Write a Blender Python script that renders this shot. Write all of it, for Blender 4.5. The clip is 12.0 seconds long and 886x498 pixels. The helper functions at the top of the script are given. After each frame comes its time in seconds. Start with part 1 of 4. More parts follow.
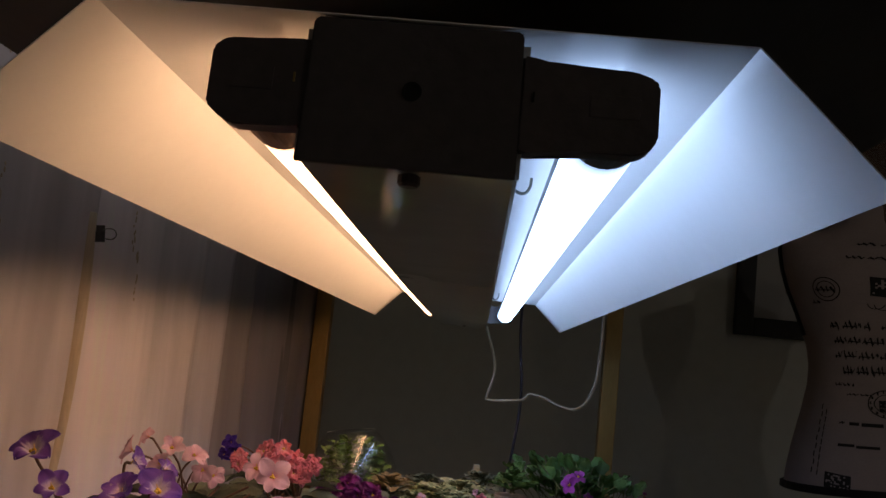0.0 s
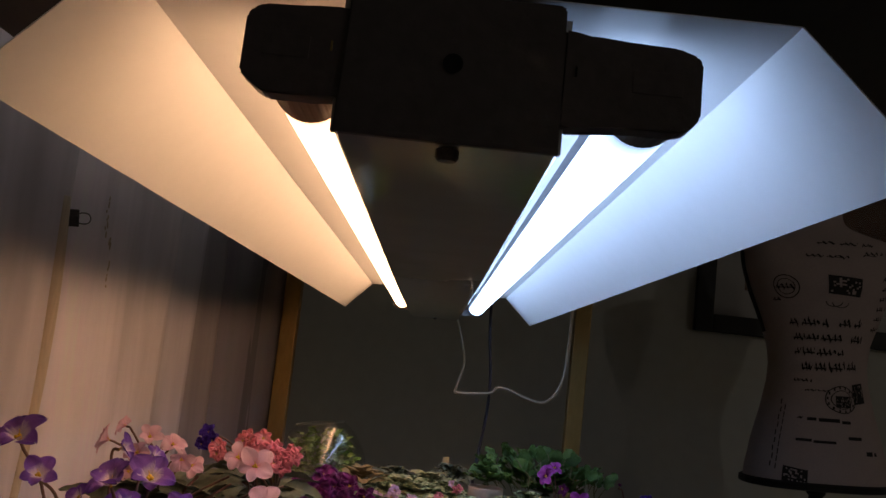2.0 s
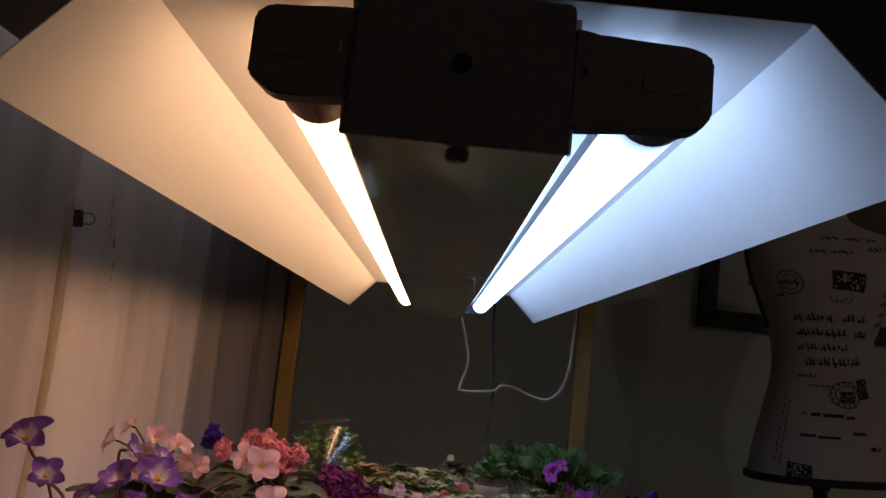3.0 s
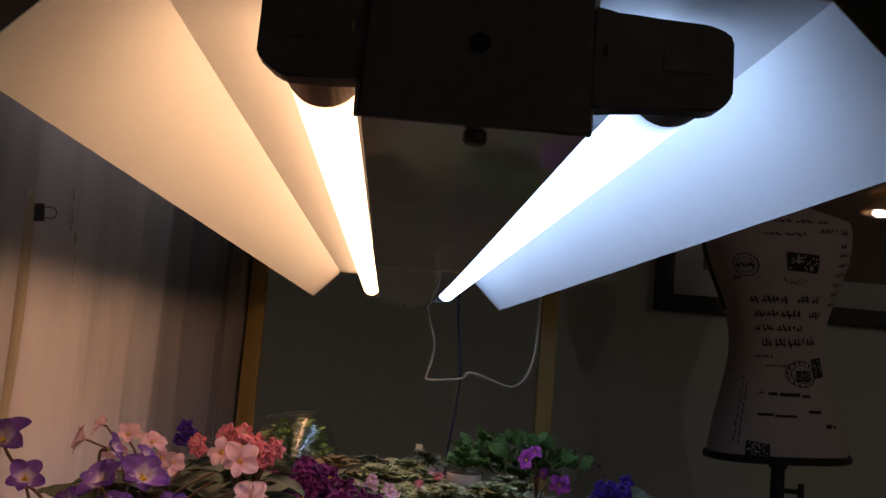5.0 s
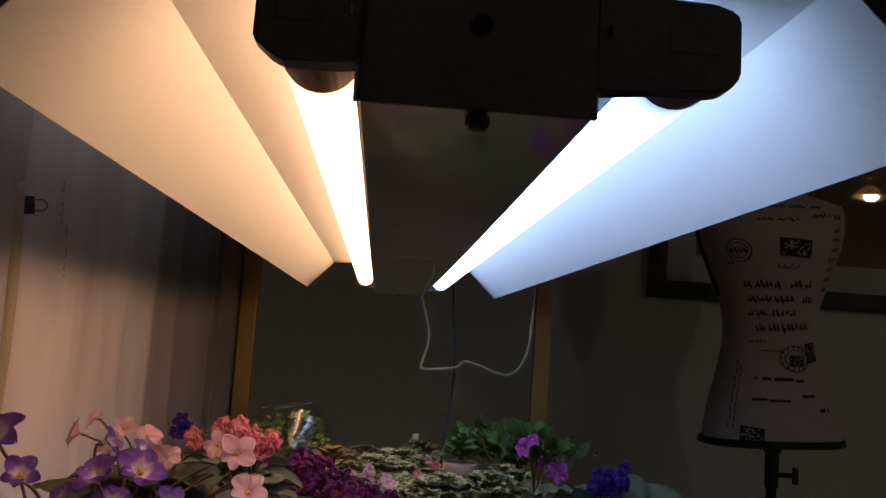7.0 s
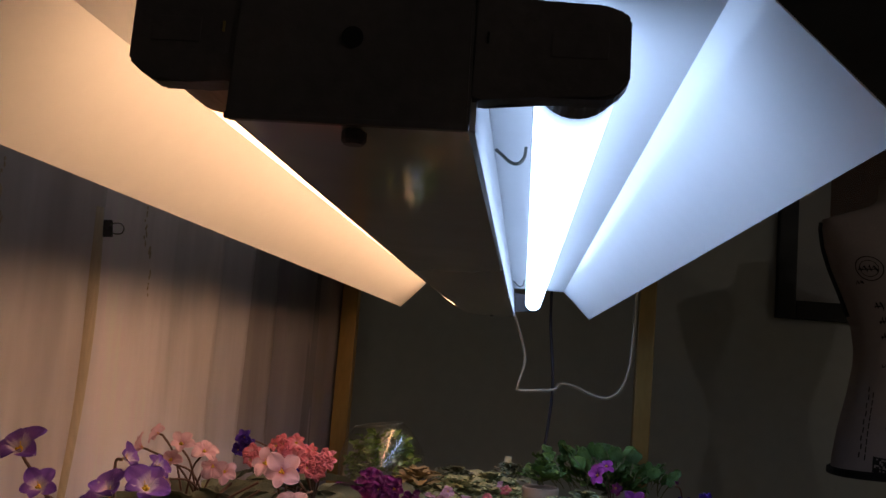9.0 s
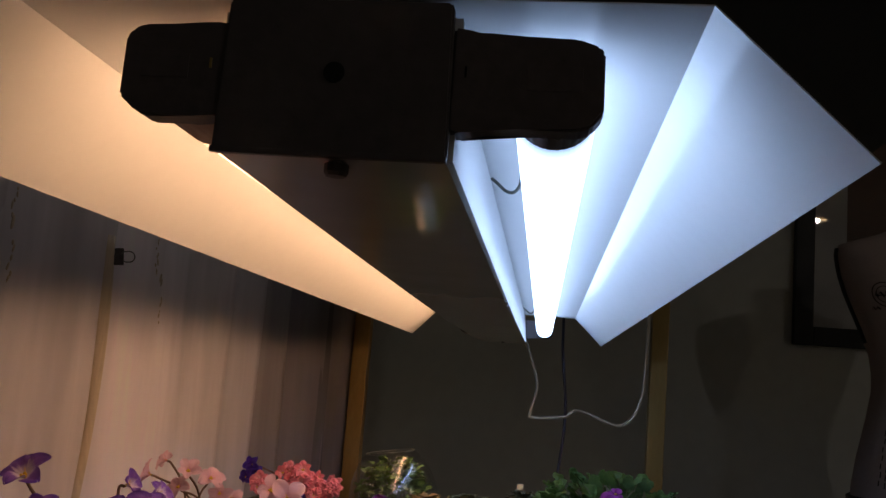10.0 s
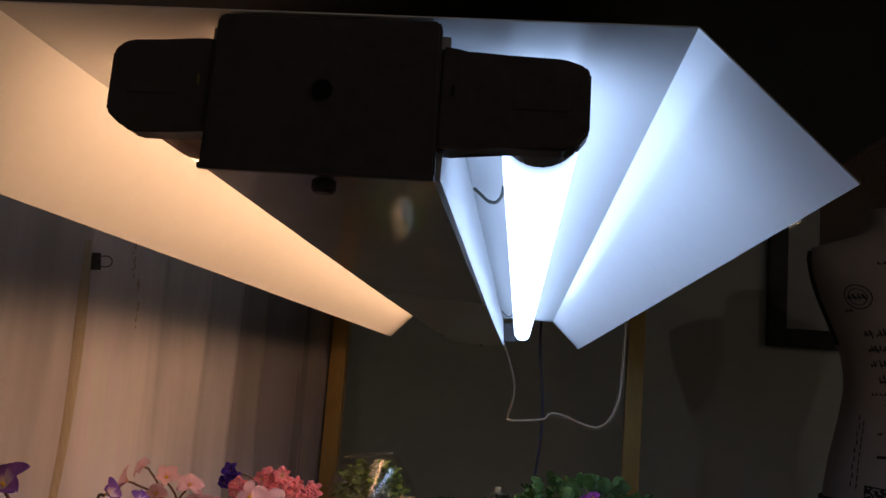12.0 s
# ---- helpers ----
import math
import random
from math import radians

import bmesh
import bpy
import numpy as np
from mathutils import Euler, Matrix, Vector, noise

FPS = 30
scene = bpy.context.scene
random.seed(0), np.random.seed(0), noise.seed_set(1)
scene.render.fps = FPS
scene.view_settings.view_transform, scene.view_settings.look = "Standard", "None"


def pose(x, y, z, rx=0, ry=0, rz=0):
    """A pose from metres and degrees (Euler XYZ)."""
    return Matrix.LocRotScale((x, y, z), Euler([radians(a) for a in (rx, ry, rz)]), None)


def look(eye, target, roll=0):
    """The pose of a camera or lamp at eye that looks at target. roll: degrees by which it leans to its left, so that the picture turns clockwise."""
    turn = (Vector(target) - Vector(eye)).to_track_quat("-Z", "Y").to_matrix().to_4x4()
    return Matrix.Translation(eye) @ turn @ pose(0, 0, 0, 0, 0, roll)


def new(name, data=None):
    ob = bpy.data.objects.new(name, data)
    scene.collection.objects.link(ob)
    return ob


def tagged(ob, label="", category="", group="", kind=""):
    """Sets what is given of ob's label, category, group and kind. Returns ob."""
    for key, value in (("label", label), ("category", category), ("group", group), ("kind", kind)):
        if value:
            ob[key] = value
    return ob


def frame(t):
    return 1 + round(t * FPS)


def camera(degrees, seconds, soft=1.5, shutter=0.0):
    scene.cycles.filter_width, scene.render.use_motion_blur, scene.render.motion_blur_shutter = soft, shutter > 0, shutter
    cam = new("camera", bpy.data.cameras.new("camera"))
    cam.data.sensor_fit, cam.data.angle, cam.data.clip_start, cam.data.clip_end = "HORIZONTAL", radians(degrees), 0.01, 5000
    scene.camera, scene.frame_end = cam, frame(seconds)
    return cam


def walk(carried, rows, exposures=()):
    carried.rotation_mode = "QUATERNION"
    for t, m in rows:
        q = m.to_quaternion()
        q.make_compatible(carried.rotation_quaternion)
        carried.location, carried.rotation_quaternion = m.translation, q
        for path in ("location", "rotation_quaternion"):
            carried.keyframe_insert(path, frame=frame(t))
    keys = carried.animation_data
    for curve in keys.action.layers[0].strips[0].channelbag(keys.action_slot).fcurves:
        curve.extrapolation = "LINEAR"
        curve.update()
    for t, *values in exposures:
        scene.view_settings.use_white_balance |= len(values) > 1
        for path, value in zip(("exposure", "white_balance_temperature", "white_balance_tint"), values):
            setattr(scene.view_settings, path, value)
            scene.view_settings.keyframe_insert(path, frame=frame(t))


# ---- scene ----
cam = camera(52.6, 12.0)
PATH = [
    (0, (0.03, -0.261, 1.222), (-0.09, 1.721, 1.461), 5.9),
    (0.5, (0.023, -0.26, 1.222), (-0.07, 1.724, 1.456), 6.1),
    (1, (0.015, -0.259, 1.218), (-0.044, 1.726, 1.459), 6.4),
    (1.5, (0.008, -0.258, 1.214), (-0.028, 1.725, 1.465), 6.5),
    (2, (0.006, -0.256, 1.214), (-0.017, 1.73, 1.454), 6.3),
    (2.5, (0.007, -0.256, 1.215), (-0.033, 1.73, 1.452), 6.2),
    (4.5, (-0.016, -0.248, 1.215), (0.051, 1.739, 1.433), 4.7),
    (5, (-0.016, -0.247, 1.213), (0.065, 1.74, 1.432), 4.6),
    (5.5, (-0.017, -0.244, 1.214), (0.078, 1.741, 1.438), 4.3),
    (6, (-0.017, -0.243, 1.212), (0.074, 1.744, 1.425), 4.4),
    (6.5, (-0.018, -0.241, 1.212), (0.085, 1.746, 1.417), 4.4),
    (7, (-0.019, -0.241, 1.213), (0.082, 1.746, 1.409), 3.9),
    (9, (0.053, -0.23, 1.219), (-0.154, 1.748, 1.437), 4.5),
    (9.5, (0.061, -0.228, 1.219), (-0.177, 1.741, 1.475), 4.7),
    (10, (0.064, -0.234, 1.22), (-0.186, 1.731, 1.493), 4.5),
    (10.5, (0.064, -0.236, 1.22), (-0.197, 1.728, 1.491), 4.6),
    (11, (0.063, -0.235, 1.217), (-0.199, 1.729, 1.484), 4.7),
    (11.5, (0.063, -0.236, 1.219), (-0.17, 1.732, 1.492), 4.6),
    (12, (0.061, -0.237, 1.224), (-0.137, 1.734, 1.502), 4.4),
]
walk(cam, [(t, look(eye, target, roll)) for t, eye, target, roll in PATH])

# ---- light and exposure ----
world = bpy.data.worlds.new("dark_room")
world.use_nodes = True
world.node_tree.nodes["Background"].inputs[0].default_value = (0.5, 0.55, 0.7, 1)
world.node_tree.nodes["Background"].inputs[1].default_value = 0.0
scene.world = world
scene.view_settings.exposure = 0.0
WARM, WARM_POWER = (1.0, 0.565, 0.305), 7.9
COOL, COOL_POWER = (0.45, 0.635, 1.0), 7.0
PENDANT_POWER, SMALL_PENDANT_POWER = 76.0, 145.0
# added unseen strip light that lifts the upper part of the sheets
FILL, FILL_POWER = (1.0, 0.90, 0.86), 0.95


# ---- materials ----
def mat(name, base, rough=0.5, metal=0.0, vary=0.12, scale=20.0, bump=0.0, bump_scale=80.0, stretch=(1, 1, 1),
        translucent=0.0, coat=0.0, random_tone=0.0, spec=0.5, rvar=1.0, grain=1.0, dirt=None, dirt_scale=3.0, dirt_amount=0.3):
    """A principled surface with two scales of tone variation, roughness breakup and fine relief."""
    m = bpy.data.materials.new(name)
    m.use_nodes = True
    nt = m.node_tree
    n, l = nt.nodes, nt.links
    p = n["Principled BSDF"]
    tc = n.new("ShaderNodeTexCoord")
    mp = n.new("ShaderNodeMapping")
    mp.inputs["Scale"].default_value = stretch
    l.new(tc.outputs["Object"], mp.inputs["Vector"])
    big = n.new("ShaderNodeTexNoise")
    big.inputs["Scale"].default_value, big.inputs["Detail"].default_value = scale, 4
    fine = n.new("ShaderNodeTexNoise")
    fine.inputs["Scale"].default_value, fine.inputs["Detail"].default_value = scale * 9, 3
    l.new(mp.outputs[0], big.inputs["Vector"]), l.new(mp.outputs[0], fine.inputs["Vector"])
    add = n.new("ShaderNodeMath")
    add.operation = "ADD"
    soft = n.new("ShaderNodeMapRange")
    soft.inputs[3].default_value, soft.inputs[4].default_value = 0.5 - 0.5 * grain, 0.5 + 0.5 * grain
    l.new(fine.outputs["Fac"], soft.inputs[0])
    l.new(big.outputs["Fac"], add.inputs[0]), l.new(soft.outputs[0], add.inputs[1])
    tone = n.new("ShaderNodeMapRange")
    tone.inputs[1].default_value, tone.inputs[2].default_value = 0.6, 1.4
    tone.inputs[3].default_value, tone.inputs[4].default_value = 1 - vary, 1 + vary
    l.new(add.outputs[0], tone.inputs[0])
    last = tone.outputs[0]
    if random_tone:
        info = n.new("ShaderNodeObjectInfo")
        rr = n.new("ShaderNodeMapRange")
        rr.inputs[3].default_value, rr.inputs[4].default_value = 1 - random_tone, 1 + random_tone
        l.new(info.outputs["Random"], rr.inputs[0])
        mul = n.new("ShaderNodeMath")
        mul.operation = "MULTIPLY"
        l.new(last, mul.inputs[0]), l.new(rr.outputs[0], mul.inputs[1])
        last = mul.outputs[0]
    col = n.new("ShaderNodeVectorMath")
    col.operation = "SCALE"
    if isinstance(base, tuple):
        col.inputs[0].default_value = base
    else:
        src = base(nt, tc)
        l.new(src, col.inputs[0])
    l.new(last, col.inputs["Scale"])
    out = col.outputs[0]
    if dirt:
        dn = n.new("ShaderNodeTexNoise")
        dn.inputs["Scale"].default_value, dn.inputs["Detail"].default_value = dirt_scale, 6
        l.new(mp.outputs[0], dn.inputs["Vector"])
        dr = n.new("ShaderNodeMapRange")
        dr.inputs[1].default_value, dr.inputs[2].default_value = 0.5, 0.75
        dr.inputs[4].default_value = dirt_amount
        l.new(dn.outputs["Fac"], dr.inputs[0])
        mx = n.new("ShaderNodeMix")
        mx.data_type = "RGBA"
        l.new(dr.outputs[0], mx.inputs[0]), l.new(out, mx.inputs[6])
        mx.inputs[7].default_value = (*dirt, 1)
        out = mx.outputs[2]
    l.new(out, p.inputs["Base Color"])
    rg = n.new("ShaderNodeMapRange")
    rg.inputs[1].default_value, rg.inputs[2].default_value = 0.3, 0.7
    rg.inputs[3].default_value, rg.inputs[4].default_value = max(0.02, rough - 0.06 * rvar), min(1, rough + 0.08 * rvar)
    l.new(big.outputs["Fac"], rg.inputs[0]), l.new(rg.outputs[0], p.inputs["Roughness"])
    p.inputs["Metallic"].default_value = metal
    p.inputs["Specular IOR Level"].default_value = spec
    p.inputs["Coat Weight"].default_value = coat
    if bump:
        bn = n.new("ShaderNodeTexNoise")
        bn.inputs["Scale"].default_value, bn.inputs["Detail"].default_value = bump_scale, 4
        l.new(mp.outputs[0], bn.inputs["Vector"])
        bp = n.new("ShaderNodeBump")
        bp.inputs["Strength"].default_value, bp.inputs["Distance"].default_value = bump, 0.002
        l.new(bn.outputs["Fac"], bp.inputs["Height"]), l.new(bp.outputs[0], p.inputs["Normal"])
    if translucent:
        tr = n.new("ShaderNodeBsdfTranslucent")
        l.new(out, tr.inputs["Color"])
        ms = n.new("ShaderNodeMixShader")
        ms.inputs[0].default_value = translucent
        l.new(p.outputs[0], ms.inputs[1]), l.new(tr.outputs[0], ms.inputs[2])
        l.new(ms.outputs[0], n["Material Output"].inputs["Surface"])
    return m


def gradient(*stops):
    """Colours from a petal's or leaf's base (0) to its tip (1), with fine veins."""
    def build(nt, tc):
        n, l = nt.nodes, nt.links
        sep = n.new("ShaderNodeSeparateXYZ")
        l.new(tc.outputs["Generated"], sep.inputs[0])
        nz = n.new("ShaderNodeTexNoise")
        nz.inputs["Scale"].default_value = 7
        mpn = n.new("ShaderNodeMapping")
        mpn.inputs["Scale"].default_value = (5, 0.6, 1)
        l.new(tc.outputs["Generated"], mpn.inputs[0]), l.new(mpn.outputs[0], nz.inputs["Vector"])
        ad = n.new("ShaderNodeMath")
        ad.operation = "MULTIPLY_ADD"
        ad.inputs[1].default_value, ad.inputs[2].default_value = 0.35, -0.17
        l.new(nz.outputs["Fac"], ad.inputs[0])
        sm = n.new("ShaderNodeMath")
        l.new(ad.outputs[0], sm.inputs[0]), l.new(sep.outputs["Y"], sm.inputs[1])
        ramp = n.new("ShaderNodeValToRGB")
        els = ramp.color_ramp.elements
        while len(els) < len(stops):
            els.new(0.5)
        for e, (pos, c) in zip(els, stops):
            e.position, e.color = pos, (*c, 1)
        l.new(sm.outputs[0], ramp.inputs[0])
        return ramp.outputs[0]
    return build


def variegated(a, b, scale):
    """Two leaf colours in irregular patches, the pale one towards the rim."""
    def build(nt, tc):
        n, l = nt.nodes, nt.links
        info = n.new("ShaderNodeObjectInfo")
        nz = n.new("ShaderNodeTexNoise")
        nz.noise_dimensions = "4D"
        nz.inputs["Scale"].default_value, nz.inputs["Detail"].default_value = scale, 5
        wv = n.new("ShaderNodeMath")
        wv.operation = "MULTIPLY"
        wv.inputs[1].default_value = 40
        l.new(info.outputs["Random"], wv.inputs[0]), l.new(wv.outputs[0], nz.inputs["W"])
        l.new(tc.outputs["Generated"], nz.inputs["Vector"])
        ramp = n.new("ShaderNodeValToRGB")
        els = ramp.color_ramp.elements
        els[0].position, els[0].color = 0.38, (*a, 1)
        els[1].position, els[1].color = 0.54, (*b, 1)
        l.new(nz.outputs["Fac"], ramp.inputs[0])
        return ramp.outputs[0]
    return build


def glow(name, colour, power, ends=None):
    """A lamp's surface; ends gives the stretches over which a tube's ends fade."""
    m = bpy.data.materials.new(name)
    m.use_nodes = True
    p = m.node_tree.nodes["Principled BSDF"]
    p.inputs["Base Color"].default_value = (0.45, 0.45, 0.45, 1)
    p.inputs["Roughness"].default_value = 0.4
    p.inputs["Emission Color"].default_value = (*colour, 1)
    p.inputs["Emission Strength"].default_value = power
    if ends:
        n, l = m.node_tree.nodes, m.node_tree.links
        tc, sep, fade = n.new("ShaderNodeTexCoord"), n.new("ShaderNodeSeparateXYZ"), n.new("ShaderNodeMapRange")
        fade.inputs[1].default_value, fade.inputs[2].default_value = ends
        fade.inputs[3].default_value, fade.inputs[4].default_value = power * 0.05, power
        l.new(tc.outputs["Object"], sep.inputs[0]), l.new(sep.outputs["Y"], fade.inputs[0])
        l.new(fade.outputs[0], p.inputs["Emission Strength"])
    return m


def clear(name, rough=0.02, tint=(1, 1, 1), face=0.05, rim=0.6):
    """Thin clear sheet: mostly see-through, with a glossy reflection that grows towards the rim."""
    m = bpy.data.materials.new(name)
    m.use_nodes = True
    n, l = m.node_tree.nodes, m.node_tree.links
    t, g, mx, lw = (n.new("ShaderNodeBsdfTransparent"), n.new("ShaderNodeBsdfGlossy"), n.new("ShaderNodeMixShader"), n.new("ShaderNodeLayerWeight"))
    t.inputs[0].default_value = (*tint, 1)
    g.inputs["Roughness"].default_value = rough
    lw.inputs[0].default_value = 0.5
    pw, sc = n.new("ShaderNodeMath"), n.new("ShaderNodeMath")
    pw.operation, sc.operation = "POWER", "MULTIPLY_ADD"
    pw.inputs[1].default_value = 4.0
    sc.inputs[1].default_value, sc.inputs[2].default_value = rim, face
    l.new(lw.outputs["Facing"], pw.inputs[0]), l.new(pw.outputs[0], sc.inputs[0])
    l.new(sc.outputs[0], mx.inputs[0]), l.new(t.outputs[0], mx.inputs[1]), l.new(g.outputs[0], mx.inputs[2])
    l.new(mx.outputs[0], n["Material Output"].inputs["Surface"])
    return m


M_ENAMEL = mat("white_enamel", (0.80, 0.80, 0.80), 0.55, vary=0.02, scale=9, rvar=0.4, spec=0.22, coat=0.23)
M_ENAMEL.node_tree.nodes["Principled BSDF"].inputs["Coat Roughness"].default_value = 0.09
M_CHANNEL = mat("glossy_white_steel", (0.55, 0.55, 0.53), 0.07, vary=0.05, scale=8, rvar=0.3, bump=0.012, bump_scale=25, spec=0.6, dirt=(0.3, 0.28, 0.25), dirt_scale=18, dirt_amount=0.25)
M_SIDE = mat("satin_white_steel", (0.50, 0.50, 0.50), 0.55, vary=0.02, scale=9, rvar=0.2)
M_BLACK = mat("black_plastic", (0.075, 0.062, 0.064), 0.45, vary=0.2, scale=30, bump=0.1, bump_scale=300)
M_BLACKMETAL = mat("black_painted_steel", (0.070, 0.060, 0.062), 0.5, vary=0.2, scale=20, bump=0.12, bump_scale=250)
M_HOLE = mat("dark_hole", (0.003, 0.003, 0.003), 0.9)
M_ALU = mat("dull_aluminium", (0.42, 0.43, 0.45), 0.4, metal=1.0, vary=0.08, stretch=(1, 0.05, 1), scale=60)
M_CAPGREY = mat("grey_tube_cap", (0.16, 0.15, 0.145), 0.5, vary=0.08, scale=40)
M_CAPTAN = mat("tan_tube_cap", (0.42, 0.31, 0.23), 0.5, vary=0.08, scale=40, translucent=0.25)
M_WIRE = mat("steel_wire", (0.18, 0.18, 0.16), 0.35, metal=1.0)
M_DIFF_W = glow("warm_diffuser", WARM, WARM_POWER, (0.030, 0.060))
M_DIFF_C = glow("cool_diffuser", COOL, COOL_POWER, (0.020, 0.070))
M_TIP_W = glow("warm_diffuser_tip", WARM, WARM_POWER)
M_TIP_C = glow("cool_diffuser_tip", COOL, COOL_POWER)
M_FILL = glow("fill_strip_tube", FILL, FILL_POWER)
M_BULB = glow("bulb_glow", (1.0, 0.84, 0.68), PENDANT_POWER)
M_BULB2 = glow("small_bulb_glow", (1.0, 0.92, 0.84), SMALL_PENDANT_POWER)
M_UP_W = glow("warm_diffuser_back", WARM, WARM_POWER * 0.32)
M_UP_C = glow("cool_diffuser_back", COOL, COOL_POWER * 0.32)
M_BRASS = mat("antique_gold_paint", (0.33, 0.22, 0.07), 0.42, metal=0.35, vary=0.15, scale=18, bump=0.1, bump_scale=120, stretch=(1, 1, 0.3))
M_DARKWOOD = mat("dark_stained_wood", (0.022, 0.015, 0.011), 0.5, vary=0.35, scale=14, stretch=(1, 0.12, 6), bump=0.2, bump_scale=60)
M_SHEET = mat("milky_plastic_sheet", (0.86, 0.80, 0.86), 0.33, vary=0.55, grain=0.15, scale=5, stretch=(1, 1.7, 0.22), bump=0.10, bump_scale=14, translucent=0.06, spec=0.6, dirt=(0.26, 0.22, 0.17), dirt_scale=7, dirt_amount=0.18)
M_SHEETB = mat("pale_grey_plastic_sheet", (0.60, 0.57, 0.63), 0.33, vary=0.5, grain=0.15, scale=5, stretch=(1, 1.7, 0.22), bump=0.10, bump_scale=14, translucent=0.12, spec=0.6)
M_SHEET2 = mat("dark_grey_plastic_sheet", (0.25, 0.235, 0.275), 0.3, grain=0.15, vary=0.5, scale=6, stretch=(1, 2.0, 0.12), bump=0.12, bump_scale=22, translucent=0.15, spec=0.6)
M_SHEETC = mat("mid_grey_plastic_sheet", (0.36, 0.335, 0.37), 0.3, grain=0.15, vary=0.5, scale=6, stretch=(1, 2.0, 0.12), bump=0.12, bump_scale=22, translucent=0.15, spec=0.6)
M_TAPE = mat("yellowed_tape", (0.70, 0.59, 0.45), 0.35, vary=0.15, scale=25, stretch=(1, 4, 0.2), bump=0.2, bump_scale=60)
M_DRIP = mat("dried_drip", (0.56, 0.45, 0.34), 0.6, vary=0.3, scale=200)
M_WALL = mat("taupe_wall_paint", (0.56, 0.57, 0.53), 0.75, vary=0.06, scale=3, bump=0.12, bump_scale=200)
# unseen walls, ceiling and carpet are made pale to bounce fill light
M_WALL_BOUNCE = mat("pale_bounce_paint", (0.66, 0.65, 0.61), 0.8, vary=0.05, scale=3, bump=0.12, bump_scale=200)
M_CEIL = mat("ceiling_paint", (0.75, 0.74, 0.72), 0.85, vary=0.04, scale=3, bump=0.12, bump_scale=120)
M_FLOOR = mat("brown_carpet", (0.30, 0.26, 0.21), 0.95, vary=0.25, scale=8, bump=0.5, bump_scale=300)
M_FRAME = mat("black_frame_lacquer", (0.008, 0.008, 0.009), 0.5, vary=0.2, scale=20)
M_MAT = mat("grey_mat_board", (0.42, 0.42, 0.42), 0.9, vary=0.05, scale=60)
M_ART = mat("brown_art_print", (0.10, 0.045, 0.028), 0.7, vary=0.5, scale=5)
M_LINEN = mat("printed_linen", (0.47, 0.39, 0.38), 0.9, vary=0.08, scale=25, bump=0.25, bump_scale=500)
M_INK = mat("dark_print_ink", (0.03, 0.028, 0.028), 0.85, vary=0.3, scale=80)
M_CORDW = mat("white_cord", (0.62, 0.56, 0.43), 0.45, vary=0.06)
M_CORDB = mat("blue_grey_cord", (0.045, 0.05, 0.085), 0.5, vary=0.1)
M_POT = mat("pale_plastic_pot", (0.50, 0.42, 0.38), 0.45, vary=0.08, scale=20)
M_POTG = mat("green_plastic_pot", (0.04, 0.07, 0.045), 0.4, vary=0.1, scale=20)
M_SOIL = mat("potting_soil", (0.035, 0.025, 0.018), 0.95, vary=0.5, scale=90, bump=0.6, bump_scale=250)
M_STEM = mat("reddish_stem", (0.20, 0.11, 0.08), 0.55, vary=0.2, scale=60, translucent=0.1)
M_STEMG = mat("green_stem", (0.14, 0.15, 0.06), 0.55, vary=0.2, scale=60, translucent=0.1)
M_STAMEN = mat("yellow_stamen", (0.80, 0.52, 0.05), 0.6, vary=0.1, scale=200)
M_LEAF = mat("violet_leaf", gradient((0.0, (0.26, 0.25, 0.18)), (0.35, (0.19, 0.20, 0.135)), (1.0, (0.150, 0.170, 0.115))), 0.7, spec=0.2, vary=0.22, scale=120, bump=0.5, bump_scale=260, translucent=0.12, random_tone=0.25)
M_LEAFGREY = mat("silvery_leaf", gradient((0.0, (0.26, 0.31, 0.24)), (1.0, (0.18, 0.23, 0.18))), 0.65, vary=0.2, scale=120, bump=0.5, bump_scale=260, translucent=0.12, random_tone=0.2)
M_LEAFBRIGHT = mat("fresh_green_leaf", gradient((0.0, (0.06, 0.11, 0.03)), (0.6, (0.06, 0.13, 0.03)), (1.0, (0.11, 0.20, 0.05))), 0.6, spec=0.25, vary=0.3, scale=120, bump=0.4, bump_scale=200, translucent=0.2, random_tone=0.35)
M_MOSS = mat("mossy_leaf", gradient((0.0, (0.32, 0.44, 0.12)), (1.0, (0.22, 0.36, 0.08))), 0.55, vary=0.2, scale=120, translucent=0.25, random_tone=0.4)
M_LEAFVAR = mat("variegated_leaf", variegated((0.09, 0.15, 0.055), (0.48, 0.49, 0.27), 1.5), 0.65, spec=0.25, vary=0.15, scale=120, bump=0.4, bump_scale=260, translucent=0.15, random_tone=0.2)
M_LEAFYEL = mat("yellowing_leaf", gradient((0.0, (0.24, 0.19, 0.08)), (1.0, (0.36, 0.26, 0.12))), 0.6, vary=0.2, scale=120, bump=0.4, bump_scale=200, translucent=0.2)
M_PURPLE = mat("purple_petal", gradient((0.0, (0.95, 0.90, 0.93)), (0.30, (0.80, 0.66, 0.86)), (0.52, (0.29, 0.13, 0.56)), (1.0, (0.15, 0.055, 0.42))), 0.6, vary=0.10, scale=150, bump=0.3, bump_scale=500, translucent=0.25, random_tone=0.2, spec=0.3)
M_PINK = mat("pale_pink_petal", gradient((0.0, (0.80, 0.30, 0.42)), (0.3, (0.88, 0.56, 0.66)), (1.0, (0.88, 0.60, 0.69))), 0.6, vary=0.06, scale=150, bump=0.25, bump_scale=500, translucent=0.25, random_tone=0.08, spec=0.3)
M_CORAL = mat("coral_pink_petal", gradient((0.0, (0.86, 0.50, 0.54)), (0.6, (0.84, 0.28, 0.34)), (1.0, (0.80, 0.27, 0.34))), 0.6, vary=0.1, scale=150, bump=0.25, bump_scale=500, translucent=0.25, random_tone=0.18, spec=0.3)
